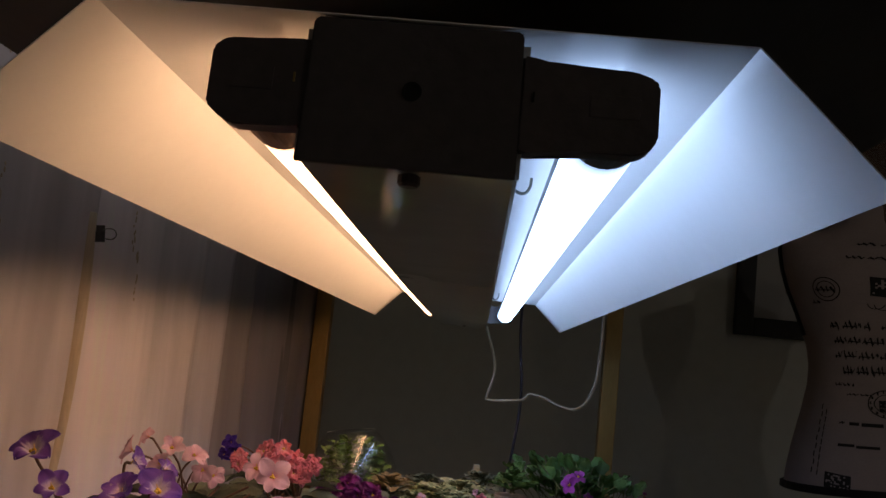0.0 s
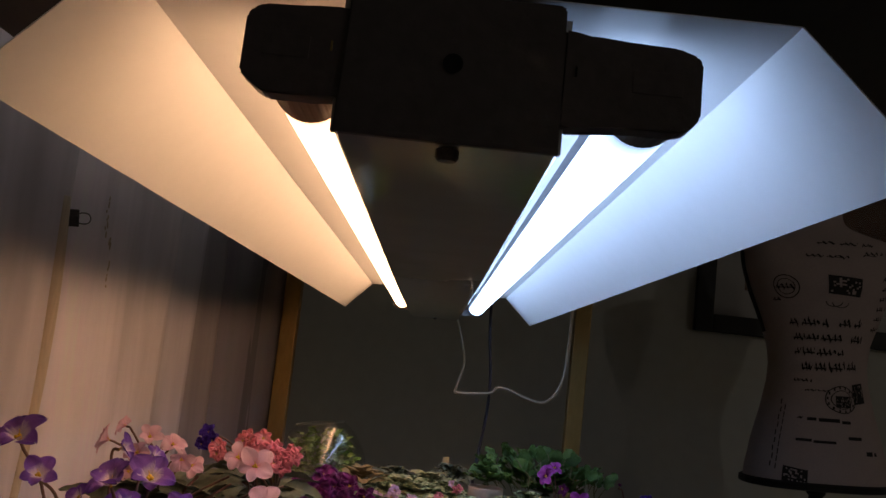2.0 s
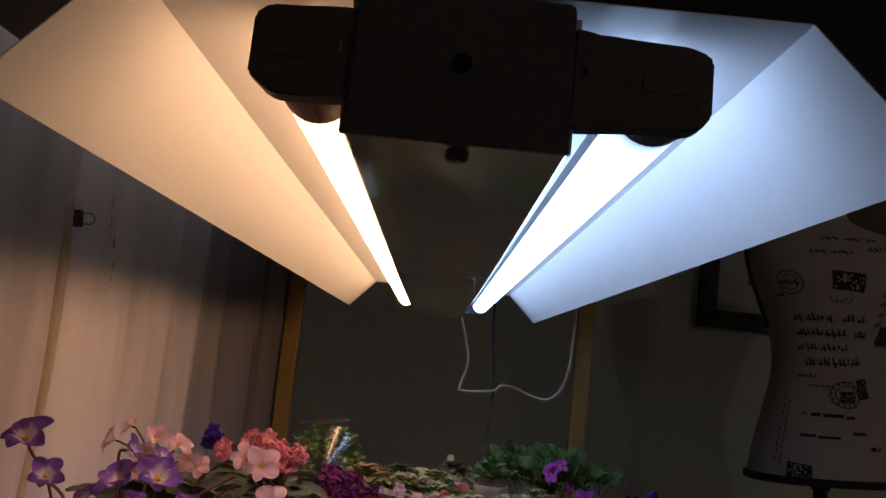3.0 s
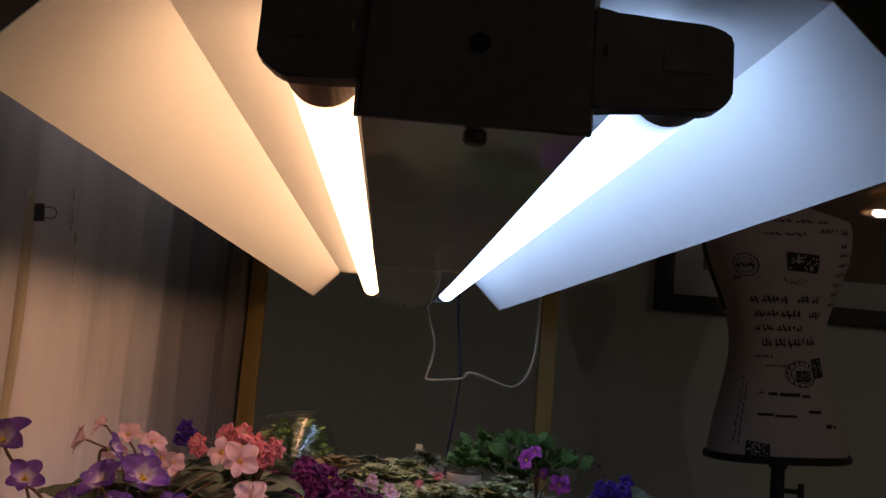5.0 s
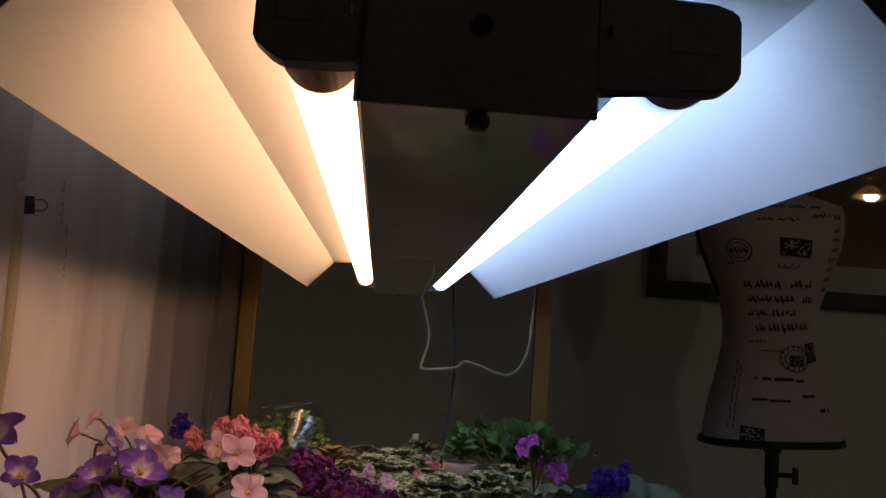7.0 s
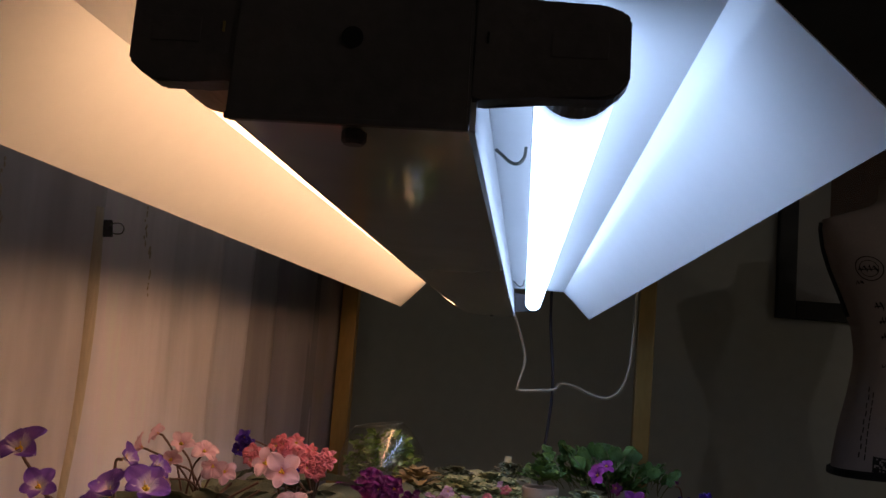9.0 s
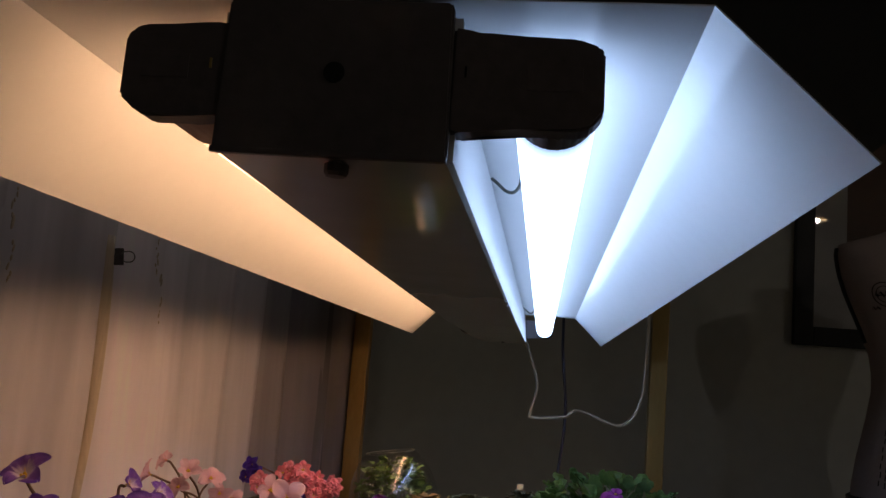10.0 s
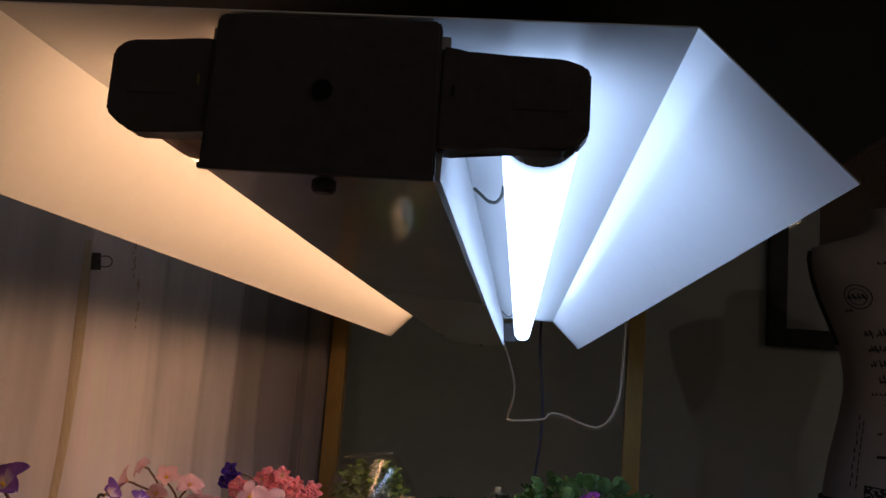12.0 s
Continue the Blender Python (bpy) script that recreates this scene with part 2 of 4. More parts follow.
M_BURG = mat("burgundy_petal", gradient((0.0, (0.20, 0.022, 0.15)), (1.0, (0.17, 0.018, 0.15))), 0.55, vary=0.2, scale=150, bump=0.3, bump_scale=500, translucent=0.15, random_tone=0.4, spec=0.3)
M_MAGENTA = mat("magenta_petal", gradient((0.0, (0.10, 0.01, 0.10)), (0.35, (0.40, 0.06, 0.44)), (1.0, (0.48, 0.09, 0.52))), 0.55, vary=0.1, scale=150, bump=0.3, bump_scale=500, translucent=0.25, random_tone=0.12, spec=0.3)
M_BLUE = mat("blue_violet_petal", gradient((0.0, (0.10, 0.04, 0.40)), (1.0, (0.085, 0.035, 0.42))), 0.55, vary=0.15, scale=150, bump=0.3, bump_scale=500, translucent=0.25, random_tone=0.3, spec=0.3)
M_LILAC = mat("lilac_petal", gradient((0.0, (0.50, 0.20, 0.40)), (0.4, (0.72, 0.45, 0.62)), (1.0, (0.70, 0.46, 0.66))), 0.6, vary=0.08, scale=150, bump=0.3, bump_scale=500, translucent=0.25, random_tone=0.15, spec=0.3)
M_CLEAR = clear("clear_plastic", 0.16, face=0.15, rim=0.35)
# pale grey that stands in for the glint on a clear edge
M_EDGE_GLINT = mat("clear_edge_glint", (0.45, 0.45, 0.42), 0.25, vary=0.3, scale=60, translucent=0.5)
M_GLASS = clear("picture_glass", 0.01)
M_TAG = mat("cream_label", (0.66, 0.58, 0.36), 0.6, vary=0.04)
M_SHADE = mat("amber_lamp_shade", (0.50, 0.36, 0.22), 0.5, vary=0.06, translucent=0.4)

# ---- building helpers ----
WORLD_OF = {}


def thing(name, at, label, category, group="", kind="", m=None):
    """An Empty at a thing's base, which parents its parts."""
    ob = new(name)
    ob.empty_display_size = 0.02
    ob.matrix_basis = m if m else pose(*at)
    WORLD_OF[ob] = ob.matrix_basis.copy()
    return tagged(ob, label, category, group, kind)


def put(name, mesh, parent, m=None, label=""):
    """Links a mesh at the world pose m under a thing or part."""
    ob = new(name, mesh)
    m = m if m else Matrix()
    if parent:
        ob.parent = parent
        ob.matrix_parent_inverse = WORLD_OF[parent].inverted()
    ob.matrix_basis = m
    WORLD_OF[ob] = m.copy()
    return tagged(ob, label)


def mesh_of(bm, *mats, smooth=False):
    me = bpy.data.meshes.new("mesh")
    bmesh.ops.recalc_face_normals(bm, faces=bm.faces[:])
    bm.to_mesh(me)
    bm.free()
    for m in mats:
        me.materials.append(m)
    if smooth:
        me.polygons.foreach_set("use_smooth", [True] * len(me.polygons))
    return me


def part(name, bm, material, parent, label="", smooth=False, m=None):
    mats = material if isinstance(material, tuple) else (material,)
    return put(name, mesh_of(bm, *mats, smooth=smooth), parent, m, label)


def box(x0, x1, y0, y1, z0, z1, bevel=0.0, bm=None, seg=2):
    bm = bm or bmesh.new()
    vs = bmesh.ops.create_cube(bm, size=1, matrix=Matrix.Translation(((x0 + x1) / 2, (y0 + y1) / 2, (z0 + z1) / 2)) @ Matrix.Diagonal((x1 - x0, y1 - y0, z1 - z0, 1)))["verts"]
    if bevel:
        es = list({e for v in vs for e in v.link_edges})
        bmesh.ops.bevel(bm, geom=es, offset=bevel, segments=seg, affect="EDGES", profile=0.7)
    return bm


def prism(outline, y0, y1, bevel=0.0, bm=None, axis="y"):
    """An outline in x and z, drawn out along y (or in x and y, along z)."""
    bm = bm or bmesh.new()
    at = (lambda a, b, d: (a, d, b)) if axis == "y" else (lambda a, b, d: (a, b, d))
    r0 = [bm.verts.new(at(a, b, y0)) for a, b in outline]
    r1 = [bm.verts.new(at(a, b, y1)) for a, b in outline]
    k = len(outline)
    fs = [bm.faces.new(r0), bm.faces.new(r1[::-1])]
    fs += [bm.faces.new((r0[i], r0[(i + 1) % k], r1[(i + 1) % k], r1[i])) for i in range(k)]
    if bevel:
        bmesh.ops.bevel(bm, geom=list({e for f in fs for e in f.edges}), offset=bevel, segments=2, affect="EDGES")
    return bm


def lathe(profile, at=(0, 0, 0), n=32, bm=None, squash=1.0):
    """Radius and height pairs turned about a vertical axis."""
    bm = bm or bmesh.new()
    rings = []
    for r, z in profile:
        rings.append([bm.verts.new((at[0] + r * math.cos(2 * math.pi * i / n), at[1] + squash * r * math.sin(2 * math.pi * i / n), at[2] + z)) for i in range(n)])
    for a, b in zip(rings, rings[1:]):
        for i in range(n):
            bm.faces.new((a[i], a[(i + 1) % n], b[(i + 1) % n], b[i]))
    bm.faces.new(rings[0]), bm.faces.new(rings[-1])
    return bm


def tube(points, r, bm=None, n=8, taper=1.0):
    """A round rod along smoothed points."""
    bm = bm or bmesh.new()
    ps = [Vector(p) for p in points]
    rings = []
    side = None
    for i, p in enumerate(ps):
        d = (ps[min(i + 1, len(ps) - 1)] - ps[max(i - 1, 0)]).normalized()
        if side is None:
            side = d.cross(Vector((0.3, 0.2, 1) if abs(d.z) < 0.8 else (1, 0.2, 0))).normalized()
        side = (side - d * side.dot(d)).normalized()
        up = d.cross(side)
        rr = r * (1 + (taper - 1) * i / max(1, len(ps) - 1))
        rings.append([bm.verts.new(p + rr * (math.cos(a) * side + math.sin(a) * up)) for a in (2 * math.pi * k / n for k in range(n))])
    for a, b in zip(rings, rings[1:]):
        for k in range(n):
            bm.faces.new((a[k], a[(k + 1) % n], b[(k + 1) % n], b[k]))
    bm.faces.new(rings[0]), bm.faces.new(rings[-1][::-1])
    return bm


def spline(points, steps=8):
    """A Catmull-Rom line through the points."""
    ps = [Vector(p) for p in points]
    ps = [2 * ps[0] - ps[1], *ps, 2 * ps[-1] - ps[-2]]
    out = []
    for a, b, c, d in zip(ps, ps[1:], ps[2:], ps[3:]):
        for k in range(steps):
            t = k / steps
            out.append(0.5 * (2 * b + (c - a) * t + (2 * a - 5 * b + 4 * c - d) * t * t + (3 * b - a - 3 * c + d) * t ** 3))
    return out + [ps[-2]]


# ---- the room ----
def wall(name, b, material, label):
    return tagged(put(name, mesh_of(box(*b), material), None), label, "wall", kind="structure")


wall("wall_north", (-1.6, 4.3, 2.55, 2.67, 0, 2.64), M_WALL, "plain taupe painted wall behind the plant stand")
wall("wall_south", (-1.6, 4.3, -3.12, -3.0, 0, 2.64), M_WALL_BOUNCE, "plain unseen wall, pale to bounce fill light")
wall("wall_west", (-1.72, -1.6, -3.0, 2.55, 0, 2.64), M_WALL_BOUNCE, "plain unseen wall, pale to bounce fill light")
wall("wall_east", (4.3, 4.42, -3.0, 2.55, 0, 2.64), M_WALL_BOUNCE, "plain unseen wall, pale to bounce fill light")
tagged(put("floor", mesh_of(box(-1.72, 4.42, -3.12, 2.67, -0.1, 0), M_FLOOR), None), "light brown carpeted floor", "floor", kind="structure")
tagged(put("ceiling", mesh_of(box(-1.72, 4.42, -3.12, 2.67, 2.64, 2.74), M_CEIL), None), "plain off-white ceiling", "ceiling", kind="structure")

# ---- plant stand ----
stand = thing("plant_stand", (0, 0.68, 0), "gold-painted plant stand with dark wooden shelves", "plant stand")
for x, y in ((-0.274, 1.374), (0.2525, 1.374), (-0.2725, -0.05), (0.2525, -0.05)):
    part("post", box(x - 0.0145, x + 0.0145, y - 0.014, y + 0.014, 0, 1.80, 0.0025), M_BRASS, stand, "gold-painted square post")
part("lower_shelf", box(-0.41, 0.41, -0.034, 1.357, 0.905, 0.93, 0.003), M_DARKWOOD, stand, "dark wooden shelf")
part("upper_shelf", box(-0.287, 0.267, -0.02, 1.357, 1.385, 1.410, 0.003), M_DARKWOOD, stand, "dark wooden shelf")

part("side_rail", tube([(-0.408, 0.08, 1.785), (-0.325, 1.44, 1.785)], 0.005), M_BRASS, stand, "thin gold side rail")
for y in (0.10, 1.374):
    part("rail_arm", tube([(-0.27, y if y > 1 else -0.05, 1.79), (-0.408 + 0.061 * (y - 0.08), y, 1.79)], 0.004), M_BRASS, stand, "thin gold arm")
# ---- shop light: a little out of true, it drifts aside towards its far end ----
TURN = Matrix()
LEN = 1.22
light = thing("shop_light", (0, 0, 1.3), "two-tube shop light with white winged reflector and black end cap", "light fixture", m=TURN @ Matrix.Translation((0, 0.6, 1.322)))
FOLD, EDGE = {-1: (-0.1023, -0.1200), 1: (0.1021, 0.1010)}, {-1: (-0.1430, -0.1605), 1: (0.1446, 0.1440)}


def panel(a0, a1, b0, b1, z_a, z_b, thick):
    """A sheet-metal panel between two long edges, given at the near and the far end."""
    bm = bmesh.new()
    n = 24
    rows = []
    for i in range(n + 1):
        t = i / n
        y = LEN * t
        rows.append([(a0 + (a1 - a0) * t, y, z_a), (b0 + (b1 - b0) * t, y, z_b)])
    d = Vector((b0 - a0, 0, z_b - z_a)).cross(Vector((0, 1, 0))).normalized() * thick
    if d.z < 0:
        d = -d
    low = [[bm.verts.new(p) for p in r] for r in rows]
    top = [[bm.verts.new(Vector(p) + d) for p in r] for r in rows]
    for i in range(n):
        bm.faces.new((low[i][0], low[i][1], low[i + 1][1], low[i + 1][0]))
        bm.faces.new((top[i][0], top[i + 1][0], top[i + 1][1], top[i][1]))
        for s in (0, 1):
            bm.faces.new((low[i][s], low[i + 1][s], top[i + 1][s], top[i][s]))
    bm.faces.new((low[0][0], low[0][1], top[0][1], top[0][0])), bm.faces.new((low[n][0], low[n][1], top[n][1], top[n][0]))
    return bm


part("top_panel", panel(FOLD[-1][0], FOLD[-1][1], FOLD[1][0], FOLD[1][1], 1.3223, 1.3223, 0.0004), M_ENAMEL, light, "white enamelled reflector panel", m=TURN)
for s in (-1, 1):
    part("wing", panel(*FOLD[s], *EDGE[s], 1.3223, 1.2812 if s > 0 else 1.2800, 0.0004), M_ENAMEL, light, "white enamelled reflector wing", m=TURN)
# ballast channel: an open-ended folded trough under the top panel
trough = prism([(-0.0336, 1.2780), (-0.0322, 1.2767), (0.0328, 1.2767), (0.0342, 1.2780), (0.0300, 1.3205), (-0.0300, 1.3205)], 0.0045, 1.240)
long = [e for e in trough.edges if abs(e.verts[0].co.y - e.verts[1].co.y) > 1]
bmesh.ops.subdivide_edges(trough, edges=long, cuts=12, use_grid_fill=True)
for v in trough.verts:
    v.co.z -= 0.0032 * math.sin(math.pi * v.co.y / 1.24) if v.co.z < 1.3 else 0
    v.co.x -= (0.0143 if v.co.x < 0 else 0.0072) * v.co.y
for f in trough.faces:
    f.normal_update()
    f.material_index = 1 if abs(f.normal.x) > 0.8 else 0
part("channel", trough, (M_CHANNEL, M_SIDE), light, "glossy white steel ballast cover", m=TURN)
for y0, y1 in ((0.0, 0.004),):
    cap = part("end_cap", prism([(-0.0333, 1.2772), (-0.0326, 1.2763), (0.0326, 1.2763), (0.0333, 1.2772), (0.0322, 1.3205), (0.0314, 1.3215), (-0.0314, 1.3215), (-0.0322, 1.3205)], y0, y1, 0.0007), M_BLACKMETAL, light, "black steel end cap", m=TURN)
    if y0 == 0.0:
        # shallow disc for the hole; the dark inside is put into its colour
        part("knockout_hole", lathe([(0.0030, 0), (0.0030, 0.0004), (0.0024, 0.0004), (0.0024, 0.0001)], n=20), M_HOLE, cap, "round hole drawn as a near-black disc", m=TURN @ pose(0, -0.0001, 1.3, 90))
        part("bottom_lip", box(-0.0333, 0.0333, -0.0012, 0.0008, 1.2758, 1.2776, 0.0005), M_BLACKMETAL, cap, "black folded lip", m=TURN)
        for s in (-1, 1):
            part("side_flange", box(*sorted((s * 0.0318, s * 0.0345)), 0.0042, 0.0075, 1.2772, 1.3185), M_SIDE, cap, "white folded flange", m=TURN)
knob = lathe([(0.0026, 0.0), (0.0036, -0.0006), (0.0036, -0.0030), (0.0028, -0.0040)], n=12)
part("knob", knob, M_BLACK, light, "black plastic knob", m=TURN @ pose(0.001, 0.0085, 1.2764))
part("screw", lathe([(0.0030, 0.0), (0.0030, -0.0008), (0.0018, -0.0016), (0.0004, -0.0018)], n=14), M_WIRE, light, "small steel screw", m=pose(-0.012, 1.225, 1.2767))
for y in (0.25, 0.97):
    part("hanger", tube(spline([(-0.02, y, 1.3225), (-0.014, y, 1.350), (0, y, 1.3842), (0.014, y, 1.350), (0.02, y, 1.3225)], 5), 0.0011, n=6), M_WIRE, light, "steel wire hanger", m=TURN)


SOCKET = {-1: [(-0.0315, 1.2870), (-0.0350, 1.2868), (-0.0420, 1.2862), (-0.0550, 1.2860), (-0.0585, 1.2880), (-0.0632, 1.2918), (-0.0630, 1.3095), (-0.0612, 1.3118), (-0.0580, 1.3134),
               (-0.0410, 1.3132), (-0.0350, 1.3143), (-0.0315, 1.3145)],
          1: [(0.0325, 1.2848), (0.0360, 1.2850), (0.0420, 1.2864), (0.0520, 1.2866), (0.0680, 1.2866), (0.0715, 1.2880), (0.0745, 1.2920), (0.0742, 1.3088), (0.0725, 1.3108), (0.0665, 1.3127),
              (0.0430, 1.3126), (0.0385, 1.3142), (0.0325, 1.3150)]}


def socket(s, y0, y1, shift):
    """A lamp holder: neck beside the channel, swelling to a chamfered block over the tube's end."""
    sock = part("lamp_socket", prism([(a + shift, b) for a, b in SOCKET[s]], y0, y1, 0.0008), M_BLACK, light, "black plastic lamp holder", m=TURN)
    if y0 < 0.1:
        a, b = sorted((s * 0.0535, s * 0.0685)) if s > 0 else (-0.0570, -0.0430)
        part("raised_panel", box(a, b, y0 - 0.0003, y0 + 0.001, 1.2975, 1.3045, 0.00015), M_BLACK, sock, "black raised maker panel", m=TURN)
        part("contact_slot", box(*sorted((s * 0.0362, s * 0.0368)), y0 - 0.0005, y0 + 0.001, 1.3005, 1.3035), M_BRASS if s < 0 else M_HOLE, sock, "small brass contact", m=TURN)
    return sock


for s, drift in ((-1, -0.019), (1, -0.0085)):
    socket(s, 0.0015, 0.0105, 0.0)
    socket(s, 1.208, 1.222, drift)


def arc_shell(x, z, r, a0, a1, y0, y1, n=28):
    """Part of a tube's round wall, closed on the flat side."""
    return prism([(x + r * math.cos(radians(a0 + (a1 - a0) * k / n)), z + r * math.sin(radians(a0 + (a1 - a0) * k / n))) for k in range(n + 1)], y0, y1)


for s, d_main, d_tip, tone in ((-1, M_DIFF_W, M_TIP_W, "warm white"), (1, M_DIFF_C, M_TIP_C, "cool daylight white")):
    x0, x1, r = (-0.0465, -0.0665, 0.0125) if s < 0 else (0.0616, 0.0535, 0.0124)
    start = 0.0385 if s < 0 else 0.0250
    arc = (-178, 62) if s > 0 else (-242, -2)
    SKEW = pose(x0, 0, 1.2996, 0, 0, math.degrees(math.atan((x0 - x1) / 1.2)))
    lamp = thing("led_tube", (0, 0, 0), "glowing " + tone + " tube lamp held in the shop light's sockets", "tube lamp", group="tubes of the shop light", m=SKEW @ Matrix.Translation((0, 0.6, 0)))
    part("diffuser", arc_shell(0, 0, r, *arc, start, 1.182), d_main, lamp, "glowing milky diffuser", m=SKEW)
    part("back_shell", arc_shell(0, 0, r * 0.999, arc[1] + 0.5, arc[0] + 359.5, start, 1.182), M_UP_C if s > 0 else M_UP_W, lamp, "dim upper side of the milky tube", m=SKEW)
    a0, a1 = (158, 195) if s > 0 else (-4, 8)
    part("spine", arc_shell(0, 0, r * 1.012, a0, a1, start, 1.182, 8), M_ALU, lamp, "dull aluminium strip", m=SKEW)
    for y0, y1 in ((0.0108, start - 0.0005), (1.1955, 1.2078)):
        part("cap", prism([(r * 1.03 * math.cos(2 * math.pi * k / 32), r * 1.03 * math.sin(2 * math.pi * k / 32)) for k in range(32)], y0, y1, 0.0008), M_CAPGREY if s > 0 else M_CAPTAN, lamp, "grey plastic end cap" if s > 0 else "tan plastic end cap", m=SKEW)
    part("diffuser_tip", lathe([(r, 0), (r * 0.97, 0.004), (r * 0.85, 0.008), (r * 0.6, 0.0115), (r * 0.3, 0.013)], n=28), d_tip, lamp, "rounded glowing end", smooth=True, m=SKEW @ pose(0, 1.182, 0, -90))
    for y in (0.205, 1.02):
        k = s * 0.0310 - 0.007 * y
        c = tube(spline([(k, y + 0.004, 1.3190), (k + s * 0.003, y + 0.003, 1.3165), (k + s * 0.008, y, 1.3120), (k + s * 0.012, y - 0.001, 1.3115), (k + s * 0.0145, y, 1.3150), (k + s * 0.0150, y + 0.003, 1.3205)], 5), 0.0009, n=6)
        part("tube_clip", c, M_WIRE, light, "bent steel wire tube clip", smooth=True, m=TURN)

# ---- slim unseen strip light, added on the upper shelf to brighten the sheets it opens towards ----
strip = thing("fill_strip_light", (-0.22, 0.62, 1.41), "unseen slim strip light added on the upper shelf to brighten the sheets", "light fixture")
# the hood keeps this added light off the dress form and wall
part("housing", prism([(-0.228, 1.412), (-0.176, 1.412), (-0.176, 1.532), (-0.268, 1.532), (-0.268, 1.526), (-0.184, 1.526), (-0.184, 1.420), (-0.228, 1.420)], 0.12, 1.33, 0.0008), M_SIDE, strip, "white folded steel hood of the added strip light")
part("tube", arc_shell(-0.250, 1.510, 0.011, -180, 180, 0.14, 1.31), M_FILL, strip, "slim glowing tube of the added strip light")
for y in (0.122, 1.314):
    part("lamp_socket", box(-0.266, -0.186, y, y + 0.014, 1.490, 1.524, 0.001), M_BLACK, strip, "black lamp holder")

# ---- plastic sheets hung down the side of the stand ----
def fold(y, z, seed):
    """How far a sheet's folds stand out."""
    return 1.6 * noise.noise(Vector((y * 8 + seed, z * 0.7, seed))) + 0.5 * noise.noise(Vector((y * 31 + seed, z * 1.6, 3 + seed)))


def sheet(y0, y1, x0, x1, z0, z1, amp, seed, material, label, lean=0.0):
    """A thin hanging sheet with shallow upright folds."""
    bm = bmesh.new()
    ny, nz = max(12, int((y1 - y0) / 0.008)), 26
    grid = []
    for i in range(ny + 1):
        t = i / ny
        y = y0 + (y1 - y0) * t
        row = []
        for j in range(nz + 1):
            z = z0 + (z1 - z0) * j / nz
            row.append(bm.verts.new((x0 + (x1 - x0) * t + amp * fold(y, z, seed), y + lean * (z - 1.3) + 0.004 * noise.noise(Vector((seed, z * 2.5, t))), z)))
        grid.append(row)
    for i in range(ny):
        for j in range(nz):
            bm.faces.new((grid[i][j], grid[i + 1][j], grid[i + 1][j + 1], grid[i][j + 1]))
    ob = put("plastic_sheet", mesh_of(bm, material, smooth=True), None)
    so = ob.modifiers.new("thickness", "SOLIDIFY")
    so.thickness = 0.0006
    return tagged(ob, label, "plastic sheet", "sheets beside the stand")


def drip(parent, x0, x1, y0, y1, amp, seed, y, z0, z1, count, size, rnd):
    """A broken string of dried drops down the face of a hanging sheet."""
    for k in range(count):
        z = z0 + (z1 - z0) * (k + rnd.uniform(-0.3, 0.3)) / count
        yy = y + rnd.uniform(-0.0022, 0.0022)
        x = x0 + (x1 - x0) * (yy - y0) / (y1 - y0) + amp * fold(yy, z, seed) + 0.0006
        bm = bmesh.new()
        r = size * rnd.uniform(0.5, 1.0)
        bmesh.ops.create_icosphere(bm, subdivisions=2, radius=1, matrix=pose(x, yy, z, rnd.uniform(-25, 25)) @ Matrix.Diagonal((0.0006, r, r * rnd.uniform(1.4, 3.4), 1)))
        part("dried_drop", bm, M_DRIP, parent, "brownish dried drip mark", smooth=True)


DROPS = random.Random(8)
S1, S2 = (0.10, 0.580, -0.415, -0.3685, 0.012, 2.0), (0.568, 0.890, -0.3725, -0.3500, 0.011, 5.0)
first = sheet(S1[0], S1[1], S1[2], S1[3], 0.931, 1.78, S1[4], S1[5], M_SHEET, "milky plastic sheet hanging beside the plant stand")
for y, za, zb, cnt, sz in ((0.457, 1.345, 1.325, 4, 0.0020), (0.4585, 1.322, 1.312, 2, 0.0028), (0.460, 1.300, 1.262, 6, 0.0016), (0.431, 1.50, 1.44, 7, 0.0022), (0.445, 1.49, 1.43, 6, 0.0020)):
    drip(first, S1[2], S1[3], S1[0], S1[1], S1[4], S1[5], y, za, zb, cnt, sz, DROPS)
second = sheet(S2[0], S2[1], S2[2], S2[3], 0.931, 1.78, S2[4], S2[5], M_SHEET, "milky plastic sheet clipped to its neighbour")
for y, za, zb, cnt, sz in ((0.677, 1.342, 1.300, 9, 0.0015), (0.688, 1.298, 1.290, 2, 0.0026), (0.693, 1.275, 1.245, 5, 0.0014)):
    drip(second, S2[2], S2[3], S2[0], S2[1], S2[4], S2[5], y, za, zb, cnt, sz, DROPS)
# from here each sheet further back has a darker base colour
sheet(0.868, 1.024, -0.3640, -0.3530, 0.931, 1.78, 0.011, 9.0, M_SHEETB, "pale grey plastic sheet in soft upright folds", lean=0.02)
sheet(1.000, 1.135, -0.3700, -0.3460, 0.931, 1.78, 0.007, 21.0, M_SHEETC, "thin mid-grey plastic sheet in one upright fold")
sheet(1.10, 1.425, -0.3560, -0.2790, 0.931, 1.78, 0.007, 14.0, M_SHEET2, "dark grey plastic sheet hanging behind a gold post")
# taped seam under the clip
bm = bmesh.new()
ring = []
for k in range(31):
    t = k / 30
    z = 1.325 - 0.392 * t
    y = 0.571 + 0.008 * math.sin(t * 4.2) - 0.012 * t
    w = 0.0085 + 0.0035 * math.sin(t * 7 + 1)
    x = -0.3645 + 0.003 * math.sin(t * 5)
    ring.append([bm.verts.new((x - 0.003, y - w, z)), bm.verts.new((x + 0.0105, y - w * 0.30, z)), bm.verts.new((x + 0.0085, y + w * 0.35, z)), bm.verts.new((x - 0.004, y + w, z))])
